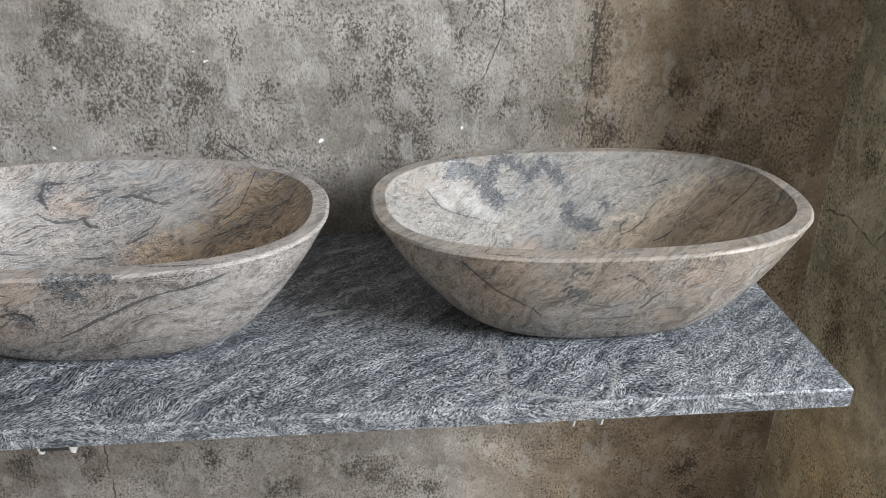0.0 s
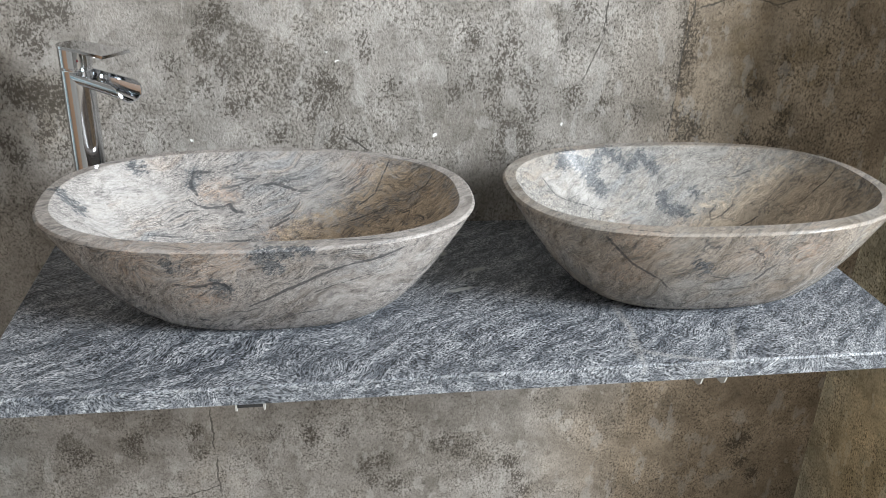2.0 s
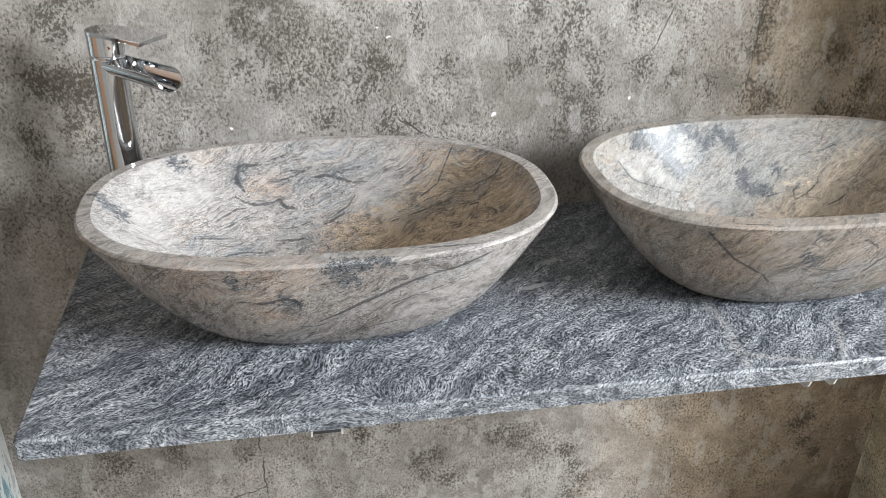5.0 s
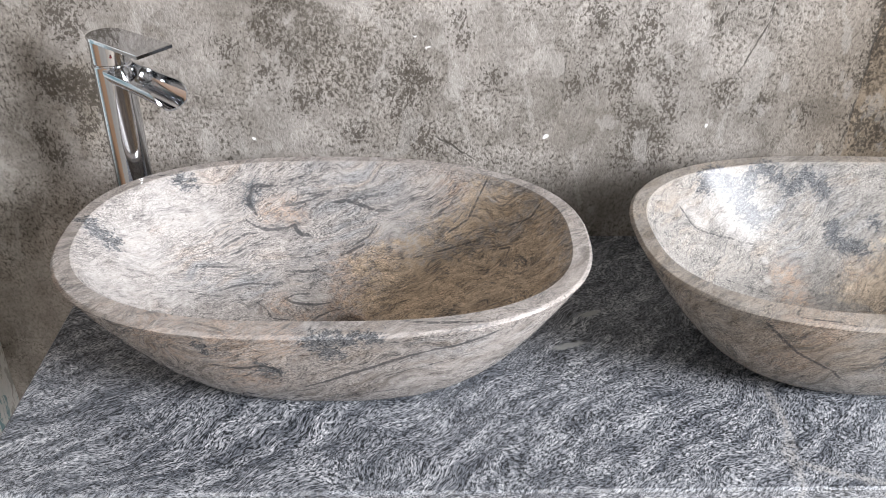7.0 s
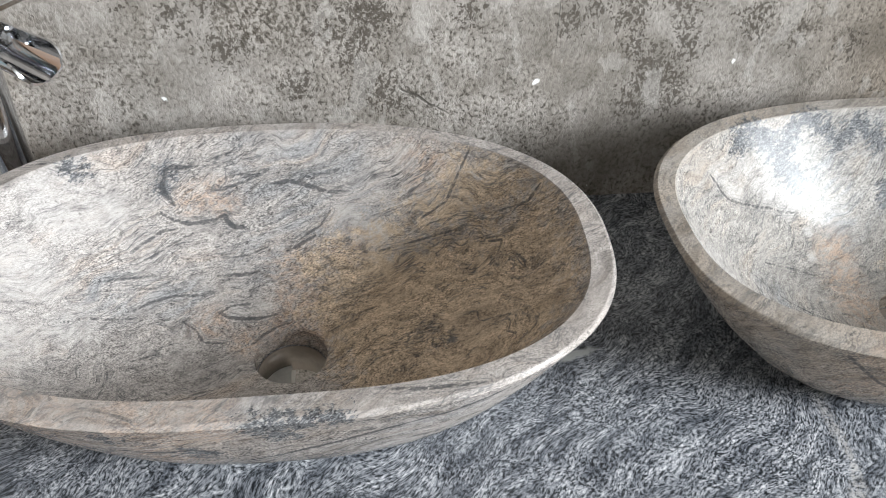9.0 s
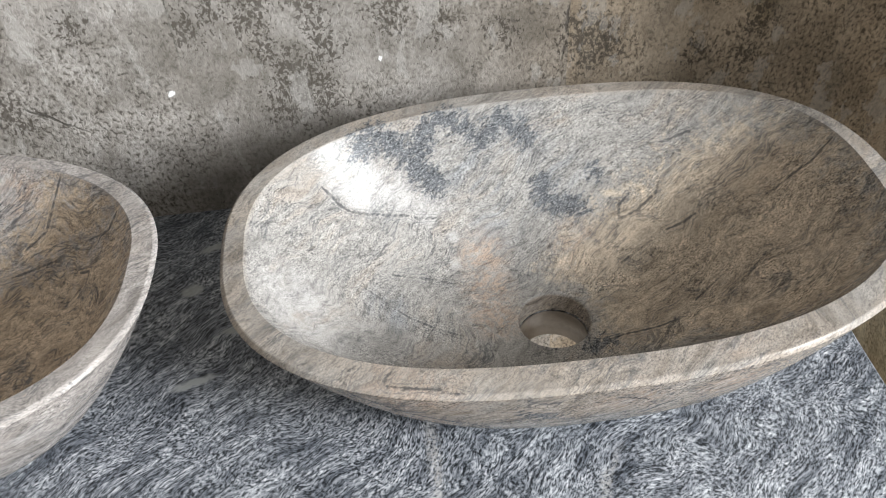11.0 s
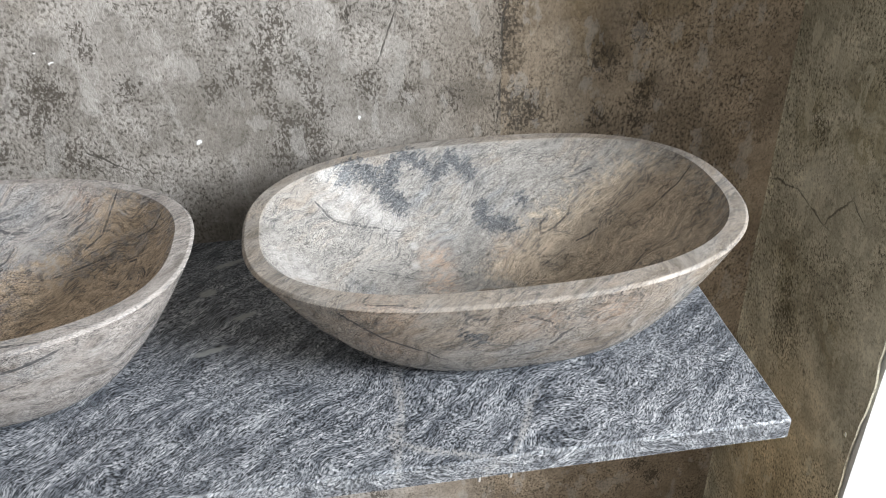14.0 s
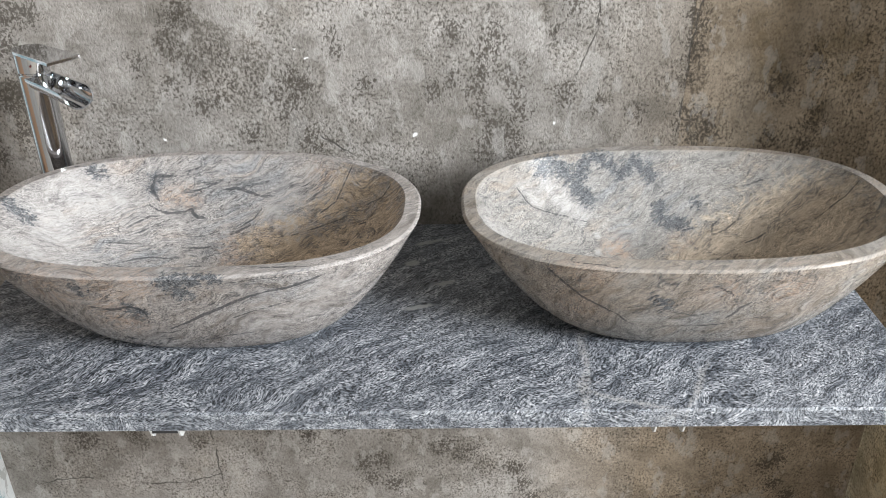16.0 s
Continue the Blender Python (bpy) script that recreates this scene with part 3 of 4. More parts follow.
for seed, (x0, x1) in enumerate(zip(SHEETS, SHEETS[1:])):
    wall_sheet("wall_panel", x0, x1, SOIL, seed * 3.3, M_WALL, wall_north)
structure("wall_west", box(ROOM_L - T, ROOM_L, ROOM_F - T, WALL_Y + T, 0, ROOM_H), M_ROOM, "plain plastered side wall of the room", "wall")
# unseen board, added so that the chrome tap shows an orange-brown stripe
structure("door_frame", box(ROOM_L, ROOM_L + 0.02, 0.82, 1.02, 0.0, 2.1, 0.003), M_BROWN, "upright brown board, out of view, added for the tap to reflect", "door frame")
structure("trim", box(ROOM_L, ROOM_L + 0.008, 1.075, WALL_Y, 0, 2.1, 0.001), M_TEAL, "board with flaking teal paint worn through to white", "trim")
structure("wall_south", box(ROOM_L, ROOM_R, ROOM_F - T, ROOM_F, 0, ROOM_H), M_ROOM, "plain plastered wall", "wall")


def pier():
    """The wall beside the alcove; its outer corner is rounded and a little uneven."""
    bm = box(ALCOVE_R + 0.004, ROOM_R + T, PIER_Y, WALL_Y + T, 0, ROOM_H)
    return bm


structure("wall_pier", pier(), M_WHITE, "white painted end wall beside the alcove", "wall")


# the same covering, its colour lifted to make up for weak bounce light
M_SIDE = concrete_paper("concrete_side_covering", [(1.168, 0.745, 1.103, 0.763), (1.103, 0.763, 1.029, 0.752), (1.029, 0.752, 0.988, 0.812), (0.988, 0.812, 0.958, 0.795)],
                        [(0.882, 0.525, 0.003)], [(1.0, 0.3, 0.15, 0.2)], (1.66, 1.68, 1.45), 0.05)
SOIL_SIDE = {"scab": [(1.08, 0.62, 0.012), (1.07, 0.59, 0.010), (1.085, 0.86, 0.008), (0.98, 0.97, 0.010)], "olive": [(1.08, 0.64, 0.05), (1.0, 0.9, 0.06), (1.10, 0.86, 0.04), (0.95, 0.62, 0.04)], "stain": [(1.06, 0.56, 0.04)]}
# laid out like the sheets of the back wall, then turned to the alcove's side; its free front edge is ragged
east = tagged(wall_sheet("wall_east", PIER_Y + 0.004, WALL_Y - 0.0005, SOIL_SIDE, 41.0, M_SIDE, None, 0.006), "dark grey-brown concrete-look covering on the alcove side, cracked", "wall", "", "structure")
east.matrix_world = pose(ALCOVE_R + 1.173, 0, 0, 0, 0, 90)


def window_wall():
    bm = bmesh.new()
    for y0, y1, z0, z1 in ((ROOM_F - T, WIN_Y0, 0, ROOM_H), (WIN_Y1, PIER_Y, 0, ROOM_H), (WIN_Y0, WIN_Y1, 0, WIN_Z0), (WIN_Y0, WIN_Y1, WIN_Z1, ROOM_H)):
        t = box(ROOM_R, ROOM_R + T, y0, y1, z0, z1)
        me = bpy.data.meshes.new("tmp")
        t.to_mesh(me)
        t.free()
        bm.from_mesh(me)
        bpy.data.meshes.remove(me)
    return bm


structure("wall_window_side", window_wall(), M_ROOM, "plain plastered wall with the window opening", "wall")


# ---- things ----
DRAIN, DRAIN_Y = 0.0312, -0.0015


def revolve_open(profile, seg=64):
    """A closed profile of (radius, height) turned about the upright axis."""
    bm = bmesh.new()
    rings = [[bm.verts.new((r * math.cos(2 * math.pi * i / seg), r * math.sin(2 * math.pi * i / seg), z)) for i in range(seg)] for r, z in profile]
    for r0, r1 in zip(rings, rings[1:] + rings[:1]):
        for i in range(seg):
            j = (i + 1) % seg
            bm.faces.new((r0[i], r0[j], r1[j], r1[i]))
    bmesh.ops.recalc_face_normals(bm, faces=bm.faces[:])
    return bm


def oval(a, front, back, corners, cx, cy, z, k):
    """Points of an oval about (cx, cy) at the angles k; each of its four corners (north-east, north-west, south-west, south-east) has a fullness of its own."""
    c, s = np.cos(k), np.sin(k)
    n = np.where(s >= 0, np.where(c >= 0, corners[0], corners[1]), np.where(c < 0, corners[2], corners[3]))
    b = np.where(s >= 0, back, front)
    x = a * np.sign(c) * np.abs(c) ** (2 / n)
    y = b * np.sign(s) * np.abs(s) ** (2 / n)
    return np.stack([x + cx, y + cy, np.full_like(x, z)], 1)


def stone_basin(name, x, y, rim, bowl, drain_x, mat, label, seed, marks):
    """Oval bowl carved from one stone, drilled through at the bottom. rim, bowl: half-length, depth to the front and to the back, corners, and the shift of the centre."""
    height, floor_z, seg = 0.149, 0.0205, 560
    k = np.linspace(0, 2 * math.pi, seg, endpoint=False)
    rings, inner, sharp = [], [], []

    def lay(points, inside, crisp=False):
        if crisp:
            sharp.append(len(rings))
        rings.append(points)
        inner.append(inside)

    def circle(r, z):
        return oval(r, r, r, (2, 2, 2, 2), drain_x, DRAIN_Y, z, k)

    lay(circle(DRAIN, floor_z - 0.0013), 0, True)
    lay(circle(DRAIN, 0.001), 0, True)
    lay(circle(DRAIN + 0.001, 0), 0, True)
    a, front, back, corners, cx, cy = rim
    corners, foot_n = np.array(corners), np.array((2.5, 2.5, 2.5, 2.5))
    fa, fb, fx = 0.140, 0.086, 0.008
    lay(oval(fa - 0.003, fb - 0.003, fb - 0.003, foot_n, fx, 0, 0, k), 0)
    # outside, from the foot to the rounded arris of the rim
    steps, arris = 66, 0.0034
    for i in range(1, steps + 1):
        h = (i / steps) ** 1.35
        f = h ** 0.655
        lay(oval(fa + (a - fa) * f, fb + (front - fb) * f, fb + (back - fb) * f, foot_n + (corners - foot_n) * h, fx + (cx - fx) * f, cy * f, (height - arris) * h, k), 0)
    sharp.append(len(rings) - 1)
    for drop, q in ((0.0026, 0.0002), (0.0004, 0.0024), (0.0, 0.0033)):
        lay(oval(a - q, front - q, back - q, corners, cx, cy, height - drop, k), 0, drop < 0.002)
    ia, ifront, iback, icorners, ix, iy = bowl
    icorners = np.array(icorners)
    for i in range(1, 7):
        lay(rings[-1] * (1 - 1 / (8 - i)) + oval(ia, ifront, iback, icorners, ix, iy, height, k) / (8 - i), 0)
    lay(oval(ia + 0.0008, ifront + 0.0008, iback + 0.0008, icorners, ix, iy, height, k), 0, True)
    lay(oval(ia, ifront, iback, icorners, ix, iy, height - 0.0009, k), 0.5, True)
    steps, least = 104, (DRAIN + 0.0012) / ia
    for i in range(1, steps + 1):
        rho = 1 - (1 - least) * i / steps
        near = ((1 - rho) / (1 - least)) ** 3
        r0 = DRAIN + 0.0012
        half = [h * rho + (r0 - h * least) * near for h in (ia, ifront, iback)]
        z = floor_z + 0.0006 + (height - 0.0009 - floor_z - 0.0006) * rho ** 2.6
        lay(oval(*half, 2 + (icorners - 2) * rho, ix * rho + drain_x * (1 - rho), iy * rho + DRAIN_Y * (1 - rho), z, k), 1)
    lay(circle(DRAIN + 0.0010, floor_z + 0.0004), 1, True)

    verts = np.concatenate(rings)
    wob = np.array([noise.noise((px * 8 + seed, py * 8, pz * 3)) for px, py, pz in verts[::4]]).repeat(4)
    grow = np.clip(verts[:, 2] / height, 0, 1)[:, None] * wob[:, None] * 0.0009
    verts[:, :2] += grow * np.sign(verts[:, :2]) * np.minimum(1, np.abs(verts[:, :2]) / 0.05)
    count = len(rings)
    i, j = np.meshgrid(np.arange(count), np.arange(seg), indexing="ij")
    up, on = (i + 1) % count, (j + 1) % seg
    faces = np.stack([i * seg + j, i * seg + on, up * seg + on, up * seg + j], -1).reshape(-1, 4)
    me = bpy.data.meshes.new(name)
    me.from_pydata(verts.tolist(), [], faces.tolist())
    me.materials.append(mat)
    me.shade_smooth()
    pairs = np.empty(len(me.edges) * 2, dtype=np.int32)
    me.edges.foreach_get("vertices", pairs)
    ring_of = pairs.reshape(-1, 2) // seg
    crease = (ring_of[:, 0] == ring_of[:, 1]) & np.isin(ring_of[:, 0], sharp)
    me.attributes.new("sharp_edge", "BOOLEAN", "EDGE").data.foreach_set("value", crease)
    fields = {"inside": np.repeat(inner, seg), **marks.fields(verts, np.repeat(inner, seg))}
    for key, value in fields.items():
        me.attributes.new(key, "FLOAT", "POINT").data.foreach_set("value", value.astype(np.float32))
    ob = new(name, me)
    ob.matrix_world = pose(x, y, TOP)
    r = DRAIN - 0.0016
    part("drain_sleeve", revolve_open([(DRAIN - 0.0002, -0.0002), (DRAIN - 0.0002, -0.031), (r, -0.031), (r, -0.0010), (r + 0.0006, -0.0002)]), M_SLEEVE, ob, "glossy brown lining below the drilled drain hole").location = (drain_x, DRAIN_Y, 0)
    return tagged(ob, label, "basin", "pair of vessel basins")


class Marks:
    """Where a stone carries its veins, dark minerals, clouds and beds, in the basin's own millimetres."""

    def __init__(self):
        self.veins, self.grains, self.clouds, self.beds = [], [], {}, []

    def vein(self, width, *points):
        self.veins.append((width, [Vector(p) / 1000 for p in points]))

    def grain(self, radius, *points):
        self.grains += [(radius / 1000, Vector(p) / 1000) for p in points]

    def cloud(self, kind, radius, *points):
        self.clouds.setdefault(kind, []).extend((radius / 1000, Vector(p) / 1000) for p in points)

    def bed(self, *outline):
        self.beds.append(np.array(outline) / 1000)

    def fields(self, verts, inner):
        seam = np.full(len(verts), 12.0)
        for width, line in self.veins:
            last = len(line) - 1
            for n, (p, q) in enumerate(zip(line, line[1:])):
                d = np.array(q - p)
                t = np.clip((verts - p) @ d / max(1e-9, d @ d), 0, 1)
                taper = np.sin(np.pi * (0.12 + 0.76 * (n + t) / last))
                gap = np.linalg.norm(verts - (np.array(p) + t[:, None] * d), axis=1) * 1000 - 0.5 * width * taper
                seam = np.minimum(seam, gap)
        fleck = np.full(len(verts), 20.0)
        for r, p in self.grains:
            fleck = np.minimum(fleck, (np.linalg.norm(verts - np.array(p), axis=1) - r) * 1000)
        out = {"seam": seam, "fleck": fleck, "rim": (verts[:, 2] > 0.1462).astype(float)}
        for kind in ("warm", "blue", "pale"):
            total = np.zeros(len(verts))
            for r, p in self.clouds.get(kind, []):
                total = np.maximum(total, np.clip(1.5 - np.linalg.norm(verts - np.array(p), axis=1) / r, 0, 1))
            out[kind] = total
        depth = np.full(len(verts), -30.0)
        for ring in self.beds:
            inside, gap = np.zeros(len(verts), bool), np.full(len(verts), 1.0)
            for (x0, y0), (x1, y1) in zip(ring, np.roll(ring, -1, 0)):
                px, py = verts[:, 0], verts[:, 1]
                inside ^= ((y0 > py) != (y1 > py)) & (px < (x1 - x0) * (py - y0) / (y1 - y0 + 1e-12) + x0)
                t = np.clip(((px - x0) * (x1 - x0) + (py - y0) * (y1 - y0)) / ((x1 - x0) ** 2 + (y1 - y0) ** 2), 0, 1)
                gap = np.minimum(gap, np.hypot(px - x0 - t * (x1 - x0), py - y0 - t * (y1 - y0)))
            depth = np.maximum(depth, np.where(inside, gap, -gap) * 1000)
        out["bed"] = np.where(inner > 0.4, np.clip(depth, -30, 30), -30.0)
        return out


BASINS = ((-0.2895, 0.9425), (0.2900, 0.9455))
DRAIN_X = (0.0065, -0.0035)
MARKS_A, MARKS_B = Marks(), Marks()
# veins, dark minerals, clouds and beds of each stone
MARKS_A.vein(3.2, (-102, 134, 124), (-94, 137, 126), (-83, 138, 125), (-72, 140, 125))
MARKS_A.vein(1.0, (-72, 140, 125), (-54, 144, 130), (-42, 146, 133), (-36, 149, 137))
MARKS_A.vein(4.0, (-98, 134, 123), (-103, 128, 114), (-102, 124, 109), (-98, 122, 104), (-93, 117, 97))
MARKS_A.vein(2.6, (-105, 112, 94), (-96, 110, 88), (-82, 109, 83), (-67, 112, 82), (-58, 113, 83), (-52, 116, 85))
MARKS_A.vein(3.6, (-55, 115, 84), (-51, 116, 85), (-49, 113, 81), (-43, 110, 76), (-33, 110, 75))
MARKS_A.vein(1.8, (-92, 105, 81), (-104, 102, 82), (-115, 95, 79), (-123, 89, 77), (-130, 82, 75))
MARKS_A.vein(0.9, (-79, 104, 76), (-96, 96, 72), (-112, 84, 68), (-127, 74, 68))
MARKS_A.vein(1.0, (-61, 128, 104), (-46, 131, 106), (-31, 134, 109), (-11, 138, 115))
MARKS_A.vein(0.8, (-54, 133, 111), (-36, 137, 115), (-9, 139, 118))
MARKS_A.vein(3.0, (-8, 132, 106), (8, 134, 108), (20, 132, 105), (32, 129, 102), (44, 126, 99), (63, 124, 100))
MARKS_A.vein(1.3, (8, 134, 108), (30, 135, 112), (55, 136, 117))
MARKS_A.vein(2.4, (3, 95, 56), (13, 98, 59), (20, 100, 63), (30, 103, 67))
MARKS_A.vein(1.0, (15, 102, 64), (35, 109, 74), (45, 117, 85))
MARKS_A.vein(1.8, (-58, 77, 47), (-38, 79, 45), (-25, 81, 45))
MARKS_A.vein(0.8, (-55, 90, 57), (-32, 93, 56), (-14, 98, 60))
MARKS_A.vein(0.9, (-163, 47, 74), (-138, 60, 64), (-111, 70, 57))
MARKS_A.vein(0.8, (-171, 29, 74), (-147, 47, 64), (-110, 60, 51))
MARKS_A.vein(1.3, (-126, 36, 49), (-113, 47, 47), (-94, 57, 44), (-65, 61, 38))
MARKS_A.vein(0.8, (-178, -3, 77), (-158, 15, 63), (-134, 24, 50), (-123, 29, 46))
MARKS_A.vein(2.4, (-57, 46, 30), (-48, 42, 28), (-36, 41, 26), (-22, 42, 25), (-6, 46, 25))
MARKS_A.vein(0.8, (-56, 47, 30), (-48, 53, 31), (-31, 56, 30))
MARKS_A.vein(1.3, (-27, 13, 22), (-18, 24, 22), (-7, 32, 22), (6, 37, 23))
MARKS_A.vein(0.9, (-87, 34, 34), (-75, 26, 30), (-68, 14, 27), (-50, 14, 24))
MARKS_A.vein(0.7, (209, 63, 123), (181, 74, 106), (153, 77, 86), (124, 82, 73), (88, 85, 60))
MARKS_A.vein(1.0, (226, 65, 144), (215, 60, 128), (209, 63, 123))
MARKS_A.vein(0.6, (172, 118, 147), (158, 106, 120), (150, 98, 104), (125, 95, 86))
MARKS_A.vein(1.5, (160, 55, 76), (164, 57, 80), (168, 53, 81))
MARKS_A.vein(1.2, (182, 53, 92), (193, 47, 98), (189, 39, 91))
MARKS_A.vein(1.6, (-207, 116, 149), (-195, 117, 149), (-184, 116, 146), (-174, 118, 140), (-166, 121, 139), (-164, 124, 142))
MARKS_A.vein(2.0, (78, -153, 149), (105, -156, 149), (127, -155, 149), (150, -154, 149))
MARKS_A.grain(4, (-245, 18, 146), (-239, 16, 138), (-235, 15, 134), (-230, 16, 128), (-225, 16, 123), (-224, 24, 122))
MARKS_A.grain(3, (-174, 119, 143), (-167, 121, 140))
MARKS_A.grain(3, (-98, 134, 123), (-102, 126, 112))
MARKS_A.cloud("pale", 40, (-208, 32, 106), (-186, 95, 124), (-206, -51, 111))
MARKS_A.cloud("pale", 22, (-151, 102, 105), (-165, 1, 67))
MARKS_A.cloud("pale", 10, (-42, 48, 29), (-19, 51, 27))
MARKS_A.cloud("pale", 12, (59, 111, 80), (114, 132, 130), (83, 99, 73))
MARKS_A.cloud("warm", 14, (-78, 123, 100), (-61, 127, 102), (-49, 124, 96))
MARKS_A.cloud("warm", 16, (-64, 35, 29), (-29, 15, 22), (28, 22, 21))
MARKS_A.cloud("warm", 20, (52, 91, 57), (75, 37, 30), (132, 124, 127))
MARKS_A.cloud("blue", 35, (30, 143, 125), (17, 121, 89), (-18, 140, 120))
MARKS_A.cloud("blue", 25, (-94, 56, 43), (-147, 43, 62), (-20, 90, 52))
MARKS_A.bed((28, 34), (19, 52), (38, 70), (18, 83), (45, 100), (65, 95), (101, 88), (153, 77), (181, 74), (208, 63), (228, 67), (243, 24), (243, -21), (233, -57), (207, -93), (151, -139), (87, -151), (40, -7))
MARKS_A.vein(3.6, (-14, -135, 59), (10, -143, 73), (29, -149, 86), (48, -153, 96), (67, -157, 107), (86, -159, 116), (105, -159, 122))
MARKS_A.vein(3.2, (105, -159, 122), (124, -156, 124), (143, -154, 129), (163, -150, 136))
MARKS_A.vein(1.4, (-46, -130, 52), (-17, -130, 50), (-3, -134, 57))
MARKS_A.vein(3.0, (-93, -149, 98), (-69, -150, 94), (-50, -155, 101), (-38, -155, 99), (-32, -151, 90), (-34, -142, 73))
MARKS_A.vein(1.2, (61, -171, 138), (98, -170, 143), (149, -159, 144))
MARKS_A.vein(0.9, (61, -144, 79), (86, -147, 90), (119, -146, 99), (152, -139, 105))
MARKS_A.vein(0.8, (7, -117, 28), (47, -125, 43), (87, -124, 48))
MARKS_A.grain(6, (2, -172, 139), (13, -173, 141), (25, -174, 143), (11, -168, 128), (18, -166, 123))
MARKS_A.grain(4, (37, -174, 145), (51, -174, 145), (-47, -154, 99), (-39, -152, 92))
MARKS_A.grain(3, (-96, -163, 129), (-92, -161, 123))
MARKS_A.cloud("warm", 40, (-71, -167, 130), (-138, -151, 125), (-70, -145, 85))
MARKS_A.cloud("warm", 25, (-23, -172, 138))
MARKS_A.cloud("blue", 28, (98, -160, 121), (137, -153, 124), (61, -139, 68), (13, -171, 137))
MARKS_A.cloud("pale", 30, (172, -134, 113), (153, -129, 90), (87, -127, 54))
MARKS_B.grain(6.5, (-155, 121, 136), (-152, 126, 141), (-142, 131, 143), (-132, 130, 136), (-124, 128, 130), (-115, 126, 121), (-107, 123, 114), (-102, 119, 105), (-93, 113, 94), (-103, 129, 122), (-98, 135, 130))
MARKS_B.grain(5, (-94, 139, 136), (-89, 143, 141), (-80, 145, 143), (-70, 145, 140), (-60, 142, 133), (-56, 139, 126), (-49, 136, 120), (-43, 139, 125), (-34, 143, 130), (-26, 146, 135))
MARKS_B.grain(5, (-19, 143, 130), (-11, 140, 125), (-6, 137, 119))
MARKS_B.grain(5.5, (8, 113, 80), (9, 105, 70), (16, 101, 65), (27, 100, 64), (37, 98, 62))
MARKS_B.grain(2.8, (57, 116, 87))
MARKS_B.grain(3, (22, -36, 23), (35, -33, 24))
MARKS_B.vein(0.74, (-6, 137, 118), (2, 131, 107), (10, 127, 101), (21, 124, 96))
MARKS_B.vein(0.62, (10, 149, 143), (21, 142, 129), (30, 136, 116), (33, 132, 111))
MARKS_B.vein(0.68, (63, 146, 138), (74, 139, 126), (80, 138, 126), (92, 140, 131))
MARKS_B.vein(0.62, (105, 123, 106), (122, 121, 109), (138, 121, 116), (155, 119, 122))
MARKS_B.vein(0.93, (-191, 89, 124), (-184, 87, 115), (-178, 83, 107), (-169, 82, 99), (-153, 85, 91), (-136, 89, 84), (-118, 92, 79))
MARKS_B.vein(0.74, (-118, 92, 79), (-111, 91, 75), (-90, 94, 70))
MARKS_B.vein(0.56, (-194, 103, 142), (-187, 110, 145), (-186, 107, 140))
MARKS_B.vein(1.12, (112, 100, 80), (111, 94, 74), (103, 91, 68), (91, 86, 60), (74, 83, 54))
MARKS_B.vein(0.62, (74, 83, 54), (75, 93, 62), (86, 99, 71))
MARKS_B.vein(1.24, (139, 67, 65), (126, 64, 58), (113, 64, 52))
MARKS_B.vein(1.05, (239, 54, 145), (232, 52, 135), (224, 50, 126), (212, 51, 114), (202, 50, 103), (190, 50, 93))
MARKS_B.vein(1.12, (206, 108, 146), (219, 109, 149))
MARKS_B.vein(1.12, (-147, -142, 149), (-152, -148, 149), (-150, -153, 149), (-142, -156, 149), (-127, -158, 149), (-120, -159, 149), (-111, -164, 149), (-101, -167, 149))
MARKS_B.vein(0.74, (-177, -148, 148), (-175, -138, 149), (-169, -133, 149))
MARKS_B.vein(0.7, (35, -33, 24), (51, -30, 25), (81, -31, 31), (103, -28, 37))
MARKS_B.vein(0.62, (151, 5, 57), (134, -4, 48), (116, -14, 40))
MARKS_B.vein(0.5, (-180, 27, 79), (-155, 17, 59), (-128, 0, 43), (-86, -14, 29))
MARKS_B.vein(0.43, (-139, 42, 56), (-110, 45, 44), (-80, 43, 33))
MARKS_B.vein(0.5, (99, 60, 45), (69, 48, 33), (43, 24, 24))
MARKS_B.vein(0.5, (178, 1, 76), (160, -11, 64), (137, -22, 51))
MARKS_B.cloud("pale", 34, (-215, -25, 112), (-205, -55, 118))
MARKS_B.cloud("pale", 14, (-130, 106, 101), (-161, 93, 104), (-102, 98, 79), (-148, 109, 115))
MARKS_B.cloud("pale", 5, (-82, 61, 41), (-81, 82, 56), (34, 80, 45), (43, 71, 40), (60, 50, 31))
MARKS_B.cloud("warm", 22, (-55, 71, 42), (-55, 40, 27), (-54, 7, 23))
MARKS_B.cloud("warm", 25, (175, 77, 94), (198, 70, 108), (36, 67, 36))
MARKS_B.cloud("blue", 30, (-10, 134, 113), (-57, 119, 92), (-39, 102, 68))
MARKS_B.cloud("blue", 20, (24, 118, 87), (-142, 6, 50))
MARKS_B.bed((1, 57), (69, 99), (137, 113), (197, 110), (236, 61), (247, -3), (237, -47), (211, -87), (171, -112), (110, -61), (38, -41), (33, 27))
MARKS_B.vein(1.99, (-183, -145, 148), (-172, -145, 133), (-152, -142, 114), (-135, -138, 97), (-116, -137, 85), (-95, -135, 72), (-79, -128, 55))
MARKS_B.vein(1.41, (-56, -148, 87), (-29, -144, 78), (-10, -143, 74), (9, -145, 79))
MARKS_B.vein(2.13, (-12, -169, 132), (5, -166, 123), (20, -161, 113), (30, -154, 98))
MARKS_B.vein(2.58, (47, -153, 98), (36, -149, 87), (33, -144, 77), (26, -140, 68))
MARKS_B.vein(1.06, (-48, -130, 54), (9, -132, 53), (68, -137, 68))
MARKS_B.vein(0.95, (78, -165, 132), (118, -150, 116))
MARKS_B.vein(0.95, (-37, -161, 114), (-15, -165, 121), (12, -159, 108), (22, -152, 93))
